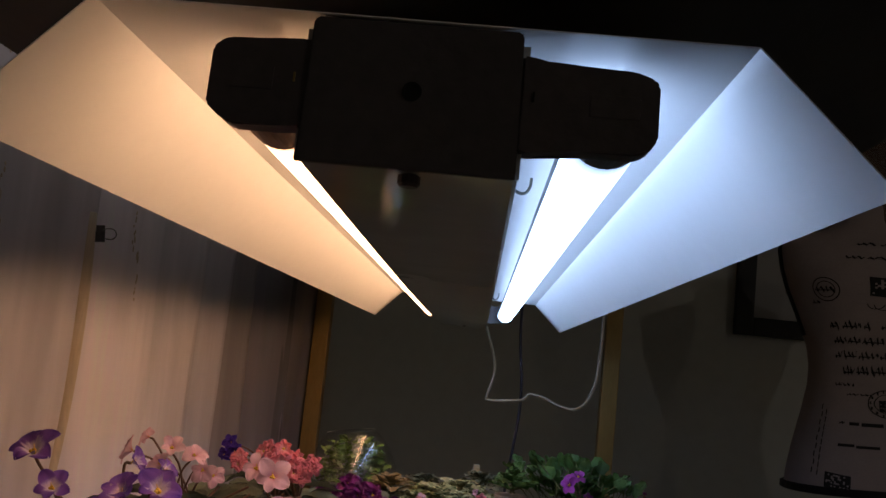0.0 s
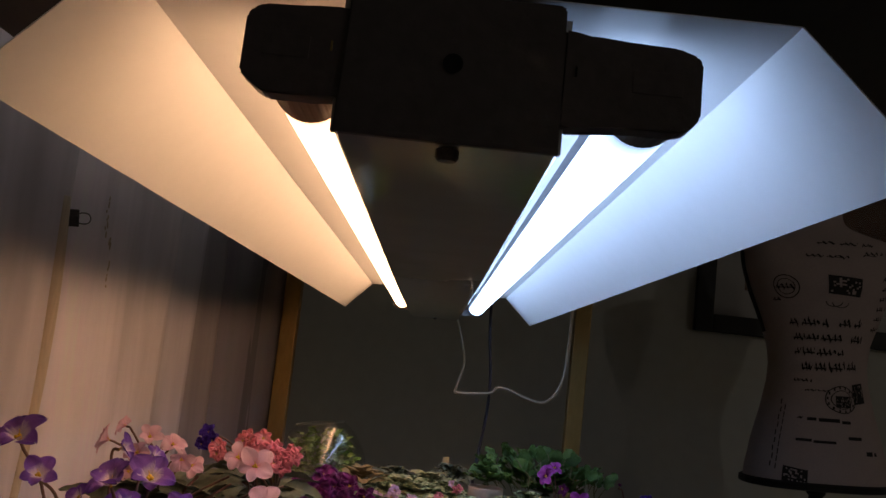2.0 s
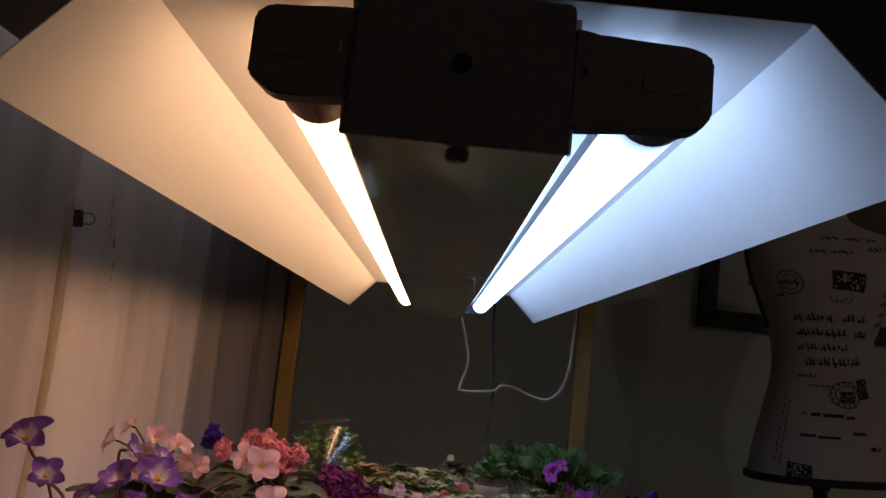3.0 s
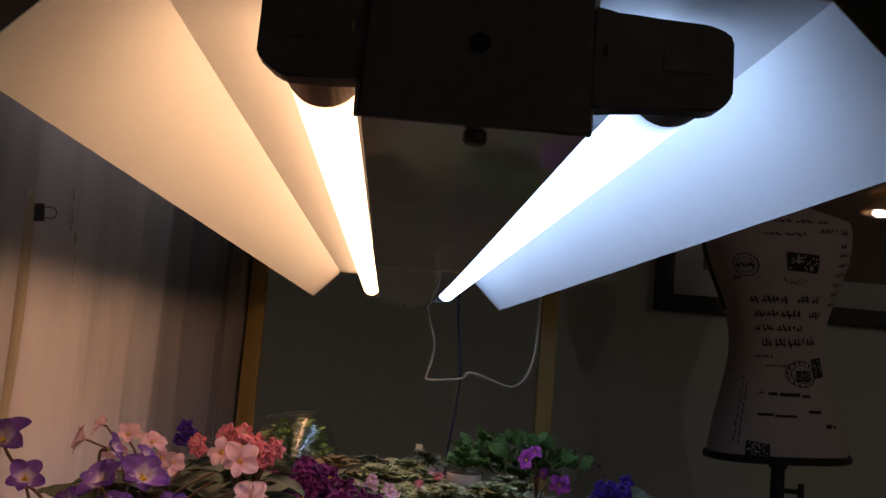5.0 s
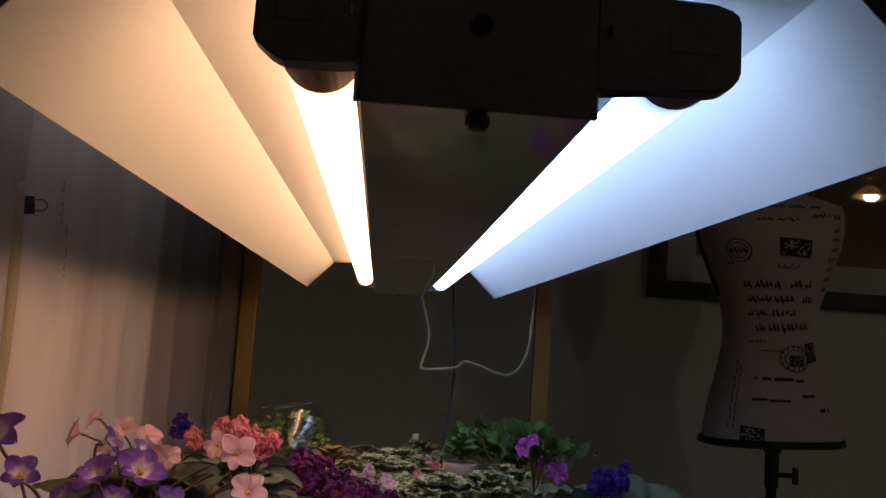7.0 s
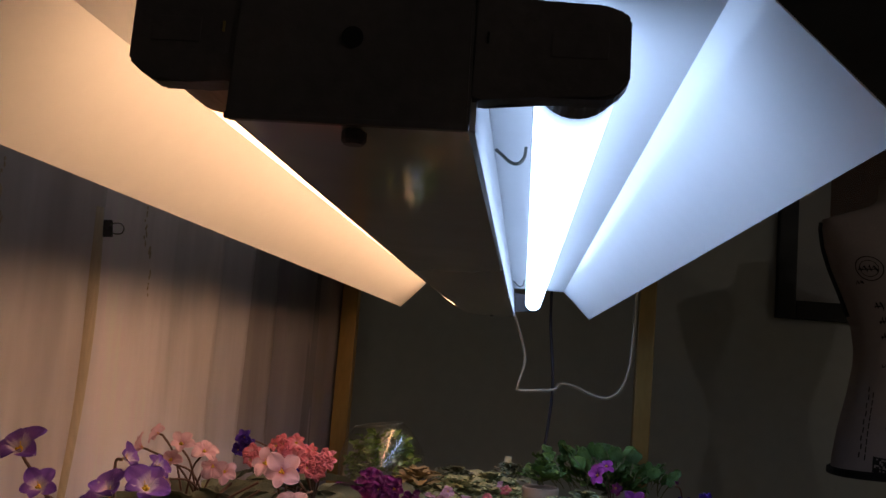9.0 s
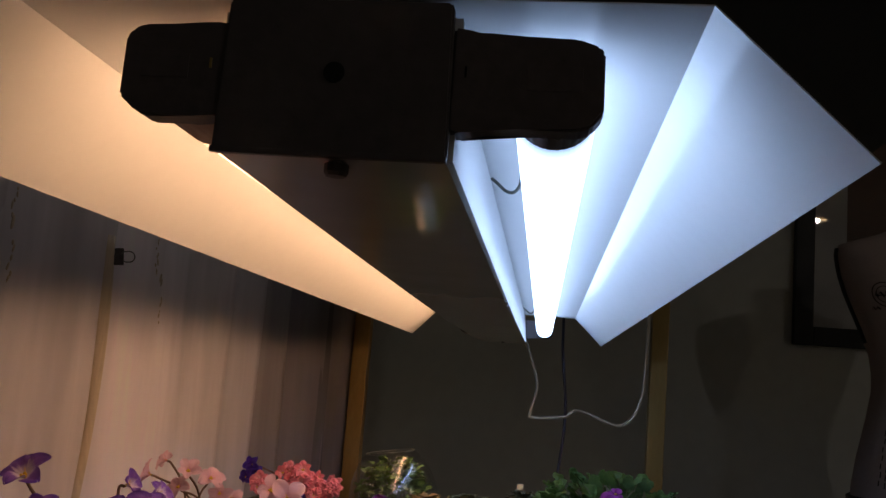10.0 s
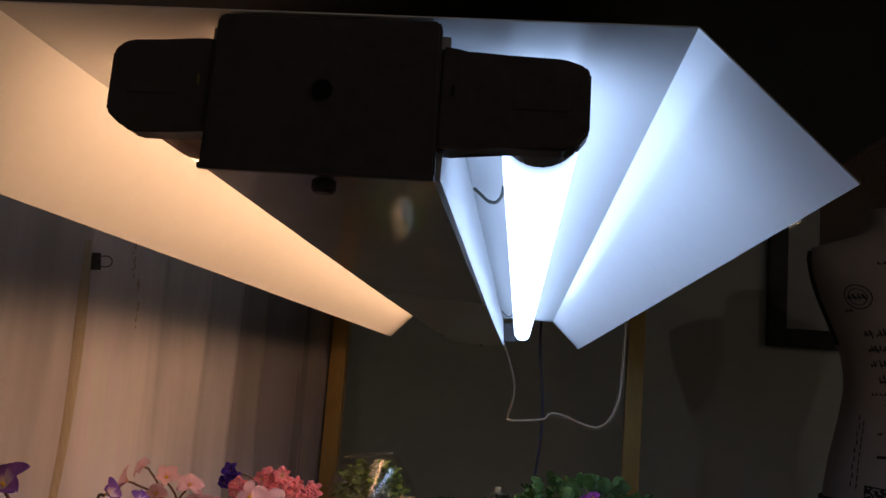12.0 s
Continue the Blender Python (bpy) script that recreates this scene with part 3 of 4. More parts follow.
for a, b in zip(ring, ring[1:]):
    for q in range(4):
        bm.faces.new((a[q], a[(q + 1) % 4], b[(q + 1) % 4], b[q]))
bm.faces.new(ring[0]), bm.faces.new(ring[-1])
tagged(put("seam_tape", mesh_of(bm, M_TAPE, smooth=True), None), "yellowed tape along a sheet seam below the clip", "tape")

clip = thing("binder_clip", (-0.365, 0.580, 1.307), "black binder clip pinching two plastic sheets", "binder clip")
body = prism([(-0.0035, -0.008), (0.0035, -0.008), (0.0012, 0.007), (-0.0012, 0.007)], -0.0085, 0.0085, 0.0006)
CL = pose(-0.3560, 0.577, 1.307, 6, 8, -62)
part("jaw", body, M_BLACK, clip, "black sprung steel jaw", m=CL)
for z in (-0.008, 0.0):
    part("rolled_edge", tube([(0.0025, -0.0085, z), (0.0025, 0.0085, z)], 0.0012, n=8), M_BLACK, clip, "", m=CL)
part("wire_handle", tube(spline([(0.002, 0.006, -0.004), (0.003, 0.010, -0.006), (0.004, 0.016, -0.0055), (0.005, 0.0185, -0.001), (0.004, 0.016, 0.0035), (0.003, 0.010, 0.004), (0.002, 0.006, 0.002)], 5), 0.0006, n=6), M_WIRE, clip, "steel wire handle", m=CL)

# ---- cords at the far end ----
white = tube(spline([(0.024, 1.233, 1.282), (0.030, 1.27, 1.268), (0.0440, 1.305, 1.225), (0.0455, 1.318, 1.200), (0.037, 1.325, 1.166), (0.0400, 1.326, 1.157), (0.065, 1.327, 1.158),
                     (0.098, 1.328, 1.163), (0.110, 1.329, 1.1735), (0.135, 1.33, 1.170), (0.160, 1.332, 1.160), (0.188, 1.335, 1.155), (0.210, 1.338, 1.170), (0.224, 1.34, 1.206), (0.2275, 1.341, 1.249), (0.2290, 1.341, 1.30), (0.229, 1.341, 1.384)], 8), 0.0025, n=8)
tagged(put("white_power_cord", mesh_of(white, M_CORDW, smooth=True), None), "white power cord sagging from the shop light to a post", "cord")
blue = tube(spline([(0.084, 1.348, 1.384), (0.086, 1.347, 1.28), (0.0945, 1.345, 1.20), (0.0965, 1.345, 1.15), (0.092, 1.345, 1.09), (0.084, 1.345, 1.02), (0.080, 1.345, 0.932)], 8), 0.0026, n=8)
tagged(put("blue_cord", mesh_of(blue, M_CORDB, smooth=True), None), "dark blue-grey cord hanging behind the plants", "cord")

# ---- framed picture on the wall ----
pic = thing("framed_picture", (1.25, 2.55, 1.37), "large black-framed print with grey mat on the wall", "picture")
PX0, PX1, PZ0, PZ1, FW = 0.774, 1.82, 1.385, 2.20, 0.055
for nm, b in (("frame_side", (PX0, PX0 + FW, PZ0, PZ1)), ("frame_side", (PX1 - FW, PX1, PZ0, PZ1)), ("frame_rail", (PX0 + FW, PX1 - FW, PZ0, PZ0 + FW)), ("frame_rail", (PX0 + FW, PX1 - FW, PZ1 - FW, PZ1))):
    part(nm, box(b[0], b[1], 2.520, 2.549, b[2], b[3], 0.004), M_FRAME, pic, "black lacquered frame bar")
part("mat_board", box(PX0 + FW, PX1 - FW, 2.538, 2.546, PZ0 + FW, PZ1 - FW), M_MAT, pic, "grey-white mat board")
part("print", box(PX0 + FW + 0.095, PX1 - FW - 0.095, 2.5365, 2.540, PZ0 + FW + 0.085, PZ1 - FW - 0.085), M_ART, pic, "dark brown print")
glass = part("glass", box(PX0 + FW, PX1 - FW, 2.5300, 2.5315, PZ0 + FW, PZ1 - FW), M_GLASS, pic, "clear picture glass")
glass.visible_shadow = False

# ---- dress form: one mesh, with its print and its stand ----
FORM = (0.930, 1.95)
LEAN = Matrix.Translation((*FORM, 1.015)) @ pose(0, 0, 0, 0, -2.3) @ Matrix.Translation((-FORM[0], -FORM[1], -1.015))
PROFILE = [(1.015, 0.180, 0.120), (1.045, 0.177, 0.120), (1.11, 0.163, 0.113), (1.19, 0.140, 0.100), (1.255, 0.125, 0.090), (1.295, 0.122, 0.088), (1.345, 0.128, 0.092), (1.42, 0.157, 0.110), (1.48, 0.182, 0.124),
           (1.53, 0.197, 0.118), (1.575, 0.203, 0.098), (1.598, 0.198, 0.080), (1.613, 0.150, 0.066), (1.628, 0.085, 0.056), (1.648, 0.058, 0.052), (1.69, 0.054, 0.050)]


def girth(z):
    zs = [p[0] for p in PROFILE]
    return float(np.interp(z, zs, [p[1] for p in PROFILE])), float(np.interp(z, zs, [p[2] for p in PROFILE]))


def on_form(u, z, lift=0.0):
    """A point on the form's front: u runs from -1 to 1 across it."""
    a, b = girth(z)
    th = -math.pi / 2 + u * math.pi / 2
    e = 0.86
    cx, cy = math.cos(th), math.sin(th)
    return LEAN @ Vector((FORM[0] + (0.93 * a + lift) * math.copysign(abs(cx) ** e, cx), FORM[1] + (0.93 * b + lift) * math.copysign(abs(cy) ** e, cy), z))


def dress_form():
    bm = bmesh.new()
    rings = []
    zs = np.linspace(1.015, 1.69, 60)
    for z in zs:
        rings.append([bm.verts.new(on_form(-1 + 4 * k / 48, z)) for k in range(48)])
    for a, b in zip(rings, rings[1:]):
        for k in range(48):
            f = bm.faces.new((a[k], a[(k + 1) % 48], b[(k + 1) % 48], b[k]))
            f.smooth = True
    bm.faces.new(rings[-1])
    bm.faces.new(rings[0])

    def ink(u0, u1, z0, z1, n=5):
        """A printed bar, a hair proud of the cloth."""
        lo = [bm.verts.new(on_form(u0 + (u1 - u0) * k / n, z0, 0.0012)) for k in range(n + 1)]
        hi = [bm.verts.new(on_form(u0 + (u1 - u0) * k / n, z1, 0.0012)) for k in range(n + 1)]
        for k in range(n):
            bm.faces.new((lo[k], lo[k + 1], hi[k + 1], hi[k])).material_index = 1

    def seal(u, z, r, w=0.003, a0=0, a1=360):
        n = 26
        ins, outs = [], []
        for k in range(n + 1):
            t = radians(a0 + (a1 - a0) * k / n)
            for lst, rr in ((ins, r - w), (outs, r)):
                lst.append(bm.verts.new(on_form(u + rr * math.cos(t) / 0.20, z + rr * math.sin(t), 0.0012)))
        for k in range(n):
            bm.faces.new((ins[k], ins[k + 1], outs[k + 1], outs[k])).material_index = 1

    rnd = random.Random(4)

    def words(u, z, total, h, slope=0.0, bold=False):
        """A line of unreadable writing: running strokes, or heavy bars, of its size."""
        end = u + total
        while u < end - 0.02:
            w = min(end - u, rnd.uniform(0.08, 0.20))
            if bold:
                ink(u, u + w, z + slope * u - h * 0.5, z + slope * u + h * rnd.uniform(0.25, 0.5))
            else:
                ink(u - 0.004, u + w * rnd.uniform(0.6, 1.0), z + slope * u - h * 0.26, z + slope * u - h * 0.10)
                n = max(6, int(w / 0.006))
                ph, lo, hi = rnd.uniform(0, 6), [], []
                for k in range(n + 1):
                    v = u + w * k / n
                    mid = z + slope * v + h * (0.36 * math.sin(ph + k * 0.8 + 0.7 * math.sin(k * 0.37 + ph)) + (0.35 * rnd.uniform(-1, 1) if k % 4 == 0 else 0))
                    t = h * rnd.uniform(0.10, 0.17) + 0.0005
                    lo.append(bm.verts.new(on_form(v - 0.010, mid - t, 0.0012))), hi.append(bm.verts.new(on_form(v, mid + t, 0.0012)))
                for k in range(n):
                    bm.faces.new((lo[k], lo[k + 1], hi[k + 1], hi[k])).material_index = 1
            u += w + rnd.uniform(0.015, 0.035)

    def stamp(u0, z0, du, dz, tilt=0.0):
        """A dark printed stamp, broken by small pale gaps."""
        for a in range(15):
            for b in range(10):
                if a in (0, 14) or b in (0, 9) or rnd.random() < 0.80:
                    zz = z0 + dz * b / 10 + tilt * a * 0.6
                    ink(u0 + du * a / 15, u0 + du * (a + 1.02) / 15, zz, zz + dz * 1.03 / 10, 1)

    words(-0.10, 1.587, 0.42, 0.009), words(-0.20, 1.552, 0.28, 0.008), words(0.20, 1.556, 0.20, 0.010, 0.03)
    words(0.45, 1.565, 0.12, 0.016), words(0.44, 1.53, 0.10, 0.016)
    stamp(-0.06, 1.463, 0.24, 0.044, -0.0006), stamp(-0.44, 1.026, 0.24, 0.034, -0.0008)
    seal(-0.44, 1.475, 0.028, 0.0022), seal(-0.44, 1.475, 0.019, 0.0016), words(-0.55, 1.475, 0.2, 0.012), words(-0.62, 1.445, 0.10, 0.008)
    seal(-0.02, 1.445, 0.012, 0.0015, 180, 360), seal(0.03, 1.443, 0.012, 0.0015, 180, 360)
    for k in range(6):
        words(0.42 + 0.01 * k, 1.498 - 0.024 * k, 0.22, 0.010, 0.02)
    words(-0.46, 1.394, 0.42, 0.017), words(0.04, 1.396, 0.24, 0.019)
    words(-0.44, 1.360, 0.56, 0.017), words(0.20, 1.360, 0.16, 0.019)
    words(-0.44, 1.326, 0.56, 0.016), words(-0.34, 1.293, 0.66, 0.021, 0.01)
    words(-0.44, 1.258, 0.24, 0.007), words(-0.28, 1.236, 0.26, 0.004)
    seal(0.10, 1.218, 0.032, 0.0022), seal(0.10, 1.218, 0.022, 0.0016), stamp(0.03, 1.200, 0.16, 0.026)
    for k in range(13):
        t = radians(20 + 26 * k)
        ink(0.10 + 0.027 * math.cos(t) / 0.20 - 0.008, 0.10 + 0.027 * math.cos(t) / 0.20 + 0.008, 1.218 + 0.027 * math.sin(t) - 0.003, 1.218 + 0.027 * math.sin(t) + 0.003, 1)
    stamp(0.24, 1.208, 0.18, 0.046, 0.0006)
    words(-0.34, 1.172, 0.06, 0.008), words(-0.24, 1.168, 0.44, 0.009, -0.012, True), words(0.12, 1.132, 0.17, 0.010, 0, True)
    words(-0.34, 1.118, 0.36, 0.008, -0.012, True), words(0.30, 1.098, 0.15, 0.010, 0, True)
    for k in range(9):
        ink(-0.60 + 0.012 * (k % 2), -0.585 + 0.012 * (k % 2), 1.055 + 0.018 * k, 1.067 + 0.018 * k, 1)
        ink(-0.53, -0.517, 1.05 + 0.017 * k, 1.063 + 0.017 * k, 1)
    # black piping round the hem and down the sides
    for z in (1.013, 1.020):
        pts = [on_form(-1 + 4 * k / 40, z, 0.004) for k in range(41)]
        k0 = len(bm.faces)
        tube(pts, 0.006, bm=bm, n=6)
        bm.faces.ensure_lookup_table()
        for f in bm.faces[k0:]:
            f.material_index = 2
    for u in (-1, 1):
        k0 = len(bm.faces)
        tube([on_form(u, z, 0.001) for z in np.linspace(1.37, 1.59, 14)], 0.006, bm=bm, n=6)
        bm.faces.ensure_lookup_table()
        for f in bm.faces[k0:]:
            f.material_index = 2
    # pole, clamp knob and round foot
    k0 = len(bm.faces)
    lathe([(0.0125, 0.012), (0.0125, 0.90), (0.0165, 0.905), (0.0165, 0.985), (0.022, 0.990), (0.022, 1.016)], (FORM[0] + 0.005, FORM[1], 0), 20, bm)
    lathe([(0.17, 0.0), (0.17, 0.010), (0.06, 0.028), (0.02, 0.034)], (FORM[0] + 0.005, FORM[1], 0), 32, bm)
    tube([(FORM[0] + 0.02, FORM[1] - 0.01, 0.935), (FORM[0] + 0.055, FORM[1] - 0.015, 0.935)], 0.006, bm=bm)
    box(FORM[0] + 0.052, FORM[0] + 0.064, FORM[1] - 0.020, FORM[1] - 0.008, 0.915, 0.955, 0.003, bm)
    bm.faces.ensure_lookup_table()
    for f in bm.faces[k0:]:
        f.material_index = 2
    me = bpy.data.meshes.new("mesh")
    bm.to_mesh(me)
    bm.free()
    for m in (M_LINEN, M_INK, M_FRAME):
        me.materials.append(m)
    return tagged(put("dress_form", me, None), "linen dress form printed with postmarks on a black stand", "dress form")


dress_form()


# ---- ceiling lamps, seen only as reflections in the picture's glass ----
def pendant(x, y, z, r, seed):
    p = thing("pendant_lamp", (x, y, z), "small amber pendant lamp with a glowing bulb", "lamp", "pendant lamps")
    part("cord", tube([(x, y, z + r * 1.1), (x, y, 2.63)], 0.003), M_BLACK, p, "black lamp cord")
    part("canopy", lathe([(0.05, 0.025), (0.05, 0.012), (0.03, 0.0)], (x, y, 2.614), 24), M_BRASS, p, "brass ceiling canopy")
    sh = bmesh.new()
    lathe([(r * 2.1, -0.2 * r), (r * 1.9, 0.2 * r), (r * 1.3, 0.7 * r), (r * 0.5, 1.05 * r), (r * 0.3, 1.1 * r), (r * 0.5, 1.0 * r), (r * 1.25, 0.65 * r), (r * 1.85, 0.15 * r), (r * 2.05, -0.2 * r)], (x, y, z), 32, sh)
    for f in [f for f in sh.faces if len(f.verts) > 4]:
        sh.faces.remove(f)
    part("shade", sh, M_SHADE, p, "amber glass dome shade", smooth=True)
    part("bulb", lathe([(r * 0.1, -0.75 * r), (r * 0.5, -0.65 * r), (r * 0.8, -0.35 * r), (r * 0.85, 0.0), (r * 0.6, 0.3 * r), (r * 0.2, 0.4 * r)], (x, y, z), 24), M_BULB if seed == 1 else M_BULB2, p, "glowing warm bulb", smooth=True)


pendant(3.51, -1.2, 2.495, 0.065, 1)
pendant(1.858, -1.2, 2.495, 0.045, 2)

# ---- plants ----
RND = random.Random(11)


def leaf_mesh(material, length=1.0, width=0.8, fold=0.18, droop=0.25, ruffle=0.0, nu=10, nv=12, seed=0, stalk=0.0, stem=None):
    """A quilted leaf blade along +y from its base, cupped along the midrib, with an optional stalk behind it; unit size."""
    bm = bmesh.new()
    g = []
    for i in range(nv + 1):
        t = 1 - (1 - i / nv) ** 1.5
        w = width * 0.5 * (0.30 + 0.70 * math.sin(math.pi * 0.5 * min(1, t / 0.38))) * math.sqrt(max(0.004, 1 - max(0, (t - 0.32) / 0.68) ** 2.1))
        row = []
        for j in range(nu + 1):
            s = -1 + 2 * j / nu
            edge = s * s
            vein = 0.022 * math.cos(t * 24 - abs(s) * 7) * (1 - 0.4 * edge) * min(1, abs(s) * 4)
            z = fold * abs(s) * w * 1.3 - droop * t * t * length + vein + ruffle * edge * math.sin(t * 15 + s * 2 + seed) * 0.5 + 0.05 * noise.noise(Vector((s * 2 + seed, t * 4, seed)))
            row.append(bm.verts.new((s * w * (1 + 0.07 * math.sin(t * 30 + seed) * edge), t * length, z)))
        g.append(row)
    for i in range(nv):
        for j in range(nu):
            bm.faces.new((g[i][j], g[i][j + 1], g[i + 1][j + 1], g[i + 1][j]))
    mats = [material]
    if stalk:
        k0 = len(bm.faces)
        tube([(0, 0.06, 0.0), (0, -stalk * 0.5, -0.03 * stalk), (0, -stalk, -0.18 * stalk)], 0.035, bm=bm, n=6)
        bm.faces.ensure_lookup_table()
        for f in bm.faces[k0:]:
            f.material_index = 1
        mats.append(stem or M_STEM)
    me = bpy.data.meshes.new("mesh")
    bm.to_mesh(me)
    bm.free()
    for m in mats:
        me.materials.append(m)
    me.polygons.foreach_set("use_smooth", [True] * len(me.polygons))
    return me


def petal_mesh(material, seed, width=0.95, cup=0.3, wave=0.05):
    """A rounded petal along +y, narrow at its base; unit size."""
    bm = bmesh.new()
    nv, nu = 10, 8
    g = []
    for i in range(nv + 1):
        t = 1 - (1 - i / nv) ** 1.7
        w = width * 0.5 * (0.15 + 0.85 * math.sin(math.pi * 0.5 * min(1, t / 0.60)) ** 1.15) * math.sqrt(max(0.0015, 1 - max(0, (t - 0.50) / 0.50) ** 2.2))
        row = []
        for j in range(nu + 1):
            s = -1 + 2 * j / nu
            z = cup * (s * s) * w * 0.7 + 0.14 * math.sin(math.pi * t) - cup * 0.28 * t * t + wave * (math.sin(3.1 * s + 5 * t + seed) + 0.5 * math.sin(7 * s + seed * 2)) * t
            row.append(bm.verts.new((s * w, t, z)))
        g.append(row)
    for i in range(nv):
        for j in range(nu):
            bm.faces.new((g[i][j], g[i][j + 1], g[i + 1][j + 1], g[i + 1][j]))
    me = bpy.data.meshes.new("mesh")
    bm.to_mesh(me)
    bm.free()
    me.materials.append(material)
    me.polygons.foreach_set("use_smooth", [True] * len(me.polygons))
    return me


def heart_mesh():
    """The yellow anthers in a flower's eye; unit size."""
    bm = bmesh.new()
    for dx, dy in ((-0.07, 0.03), (0.07, 0.03), (0.0, -0.06)):
        bmesh.ops.create_icosphere(bm, subdivisions=1, radius=0.085, matrix=Matrix.Translation((dx, dy, 0.14)) @ Matrix.Diagonal((1, 0.8, 1.25, 1)))
    tube([(0, 0, -0.12), (0, 0, 0.12)], 0.05, bm=bm, n=6)
    tube([(0, -0.05, 0.1), (0.06, -0.2, 0.3)], 0.015, bm=bm, n=5)
    return mesh_of(bm, M_STAMEN, smooth=True)


HEART = heart_mesh()
PETALS = {m.name: [petal_mesh(m, k * 1.7, width=0.74 + 0.09 * k, cup=0.25 + 0.12 * k, wave=(0.03 + 0.025 * k) * (3.2 if m in (M_CORAL, M_BURG, M_BLUE) else 1)) for k in range(3)]
          for m in (M_PURPLE, M_PINK, M_CORAL, M_BURG, M_MAGENTA, M_BLUE, M_LILAC)}


def facing(at, towards, spin=0.0, size=1.0):
    """A pose at a point whose z axis points the given way."""
    z = Vector(towards).normalized()
    up = Vector((0, 0, 1)) if abs(z.z) < 0.95 else Vector((0, 1, 0))
    x = up.cross(z).normalized()
    y = z.cross(x)
    m = Matrix((x, y, z)).transposed().to_4x4()
    return Matrix.Translation(at) @ m @ pose(0, 0, 0, 0, 0, spin) @ Matrix.Diagonal((size, size, size, 1))


def flower(plant, at, towards, size, material, spin=0.0, open_=20.0, layers=1, root=None, stem=M_STEM):
    """A five-petalled flower, or a frilled double one, on its stalk."""
    size, at = size * 0.90, Vector(at) - Vector((0, 0, 0.0045))
    base = facing(at, towards, spin, size)
    f = put("flower", HEART, plant, base)
    pet = PETALS[material.name]
    for lay in range(layers):
        for k in range(5):
            ang = 72 * k + 36 * lay + RND.uniform(-7, 7)
            low = k in (1, 2, 3)
            sc = (1.0 if low else 0.82) * (1 - 0.2 * lay) * RND.uniform(0.92, 1.06)
            tilt = open_ + 26 * lay + RND.uniform(-12, 16)
            put("petal", pet[RND.randrange(3)], f, base @ pose(0, 0, 0.01 + 0.03 * lay, 0, 0, ang + 144 - 144) @ pose(0, 0.05, 0, tilt) @ Matrix.Diagonal((sc, sc, sc, 1)))
    if root:
        a, r = Vector(at), Vector(root)
        back = a - Vector(towards).normalized() * size * 0.5
        mid = (back + r) / 2 + Vector((0, 0, 0.012))
        part("flower_stalk", tube(spline([r, mid, back, a - Vector(towards).normalized() * size * 0.05], 5), 0.0009, n=6), stem, plant, "", smooth=True)
    return f


def pot(plant, x, y, top, r, material, h=0.085):
    body = lathe([(r * 0.72, -h), (r * 0.94, -0.016), (r * 1.04, -0.015), (r * 1.06, -0.002), (r * 1.02, 0.0), (r * 0.95, -0.002), (r * 0.9, -0.012)], (x, y, top), 28)
    for f in [f for f in body.faces if len(f.verts) > 4 and f.calc_center_median().z > top - 0.02]:
        body.faces.remove(f)
    p = part("pot", body, material, plant, "", smooth=True)
    part("soil", lathe([(r * 0.92, -0.009), (r * 0.5, -0.004), (r * 0.1, -0.003)], (x, y, top), 20), M_SOIL, p, "dark potting soil")


def rosette(plant, x, y, z, leaves, n, length, rise=18.0, rings=2, spread=1.0, jitter=12.0, a_off=0.0):
    """Leaves in rings about a crown."""
    for ring_no in range(rings):
        for k in range(n):
            a = 360 * (k + 0.5 * ring_no) / n + RND.uniform(-jitter, jitter) + a_off
            ln = length * (1 - 0.24 * ring_no) * RND.uniform(0.85, 1.12)
            el = rise + 20 * ring_no + RND.uniform(-9, 9)
            off = 0.55 * ln * spread * (1 - 0.3 * ring_no)
            m = pose(x, y, z + 0.008 * ring_no, 0, 0, a) @ pose(0, 0, 0, el) @ pose(0, off, 0, -el * 0.35, RND.uniform(-14, 14)) @ Matrix.Diagonal((ln, ln, ln, 1))
            put("leaf", leaves[RND.randrange(len(leaves))], plant, m)


def leaf_set(material, stem, sag=0.12, **kw):
    return [leaf_mesh(material, seed=k * 2.3, stalk=0.75, stem=stem, fold=0.1 + 0.12 * k, droop=sag + 0.14 * k, **kw) for k in range(3)]


L_VIOLET = leaf_set(M_LEAF, M_STEM, width=0.86)
L_GREY = leaf_set(M_LEAFGREY, M_STEMG, width=0.85)
L_VAR = leaf_set(M_LEAFVAR, M_STEMG, width=0.95, ruffle=0.12)
L_YEL = leaf_set(M_LEAFYEL, M_STEMG, width=0.8)
L_CURL = leaf_set(M_LEAFBRIGHT, M_STEMG, sag=-0.22, width=0.85, ruffle=0.13)
L_GIRL = leaf_set(M_LEAF, M_STEMG, width=0.9, ruffle=0.16)
SHELF = 0.93


def violet(x, y, crown, label, leaves, n, length, rings=2, rise=16, pot_r=0.045, pot_m=None, name="african_violet", drop=0.012):
    p = thing(name, (x, y, SHELF), label, "potted plant", "plants on the shelf")
    top = crown - drop
    pot(p, x, y, top, pot_r, pot_m or M_POTG, top - SHELF - 0.001)
    rosette(p, x, y, crown, leaves, n, length, rise, rings)
    return p


def way(dx=0.0, dy=-1.0, dz=0.35):
    return Vector((dx + RND.uniform(-0.25, 0.25), dy + RND.uniform(-0.2, 0.2), dz + RND.uniform(-0.2, 0.25)))


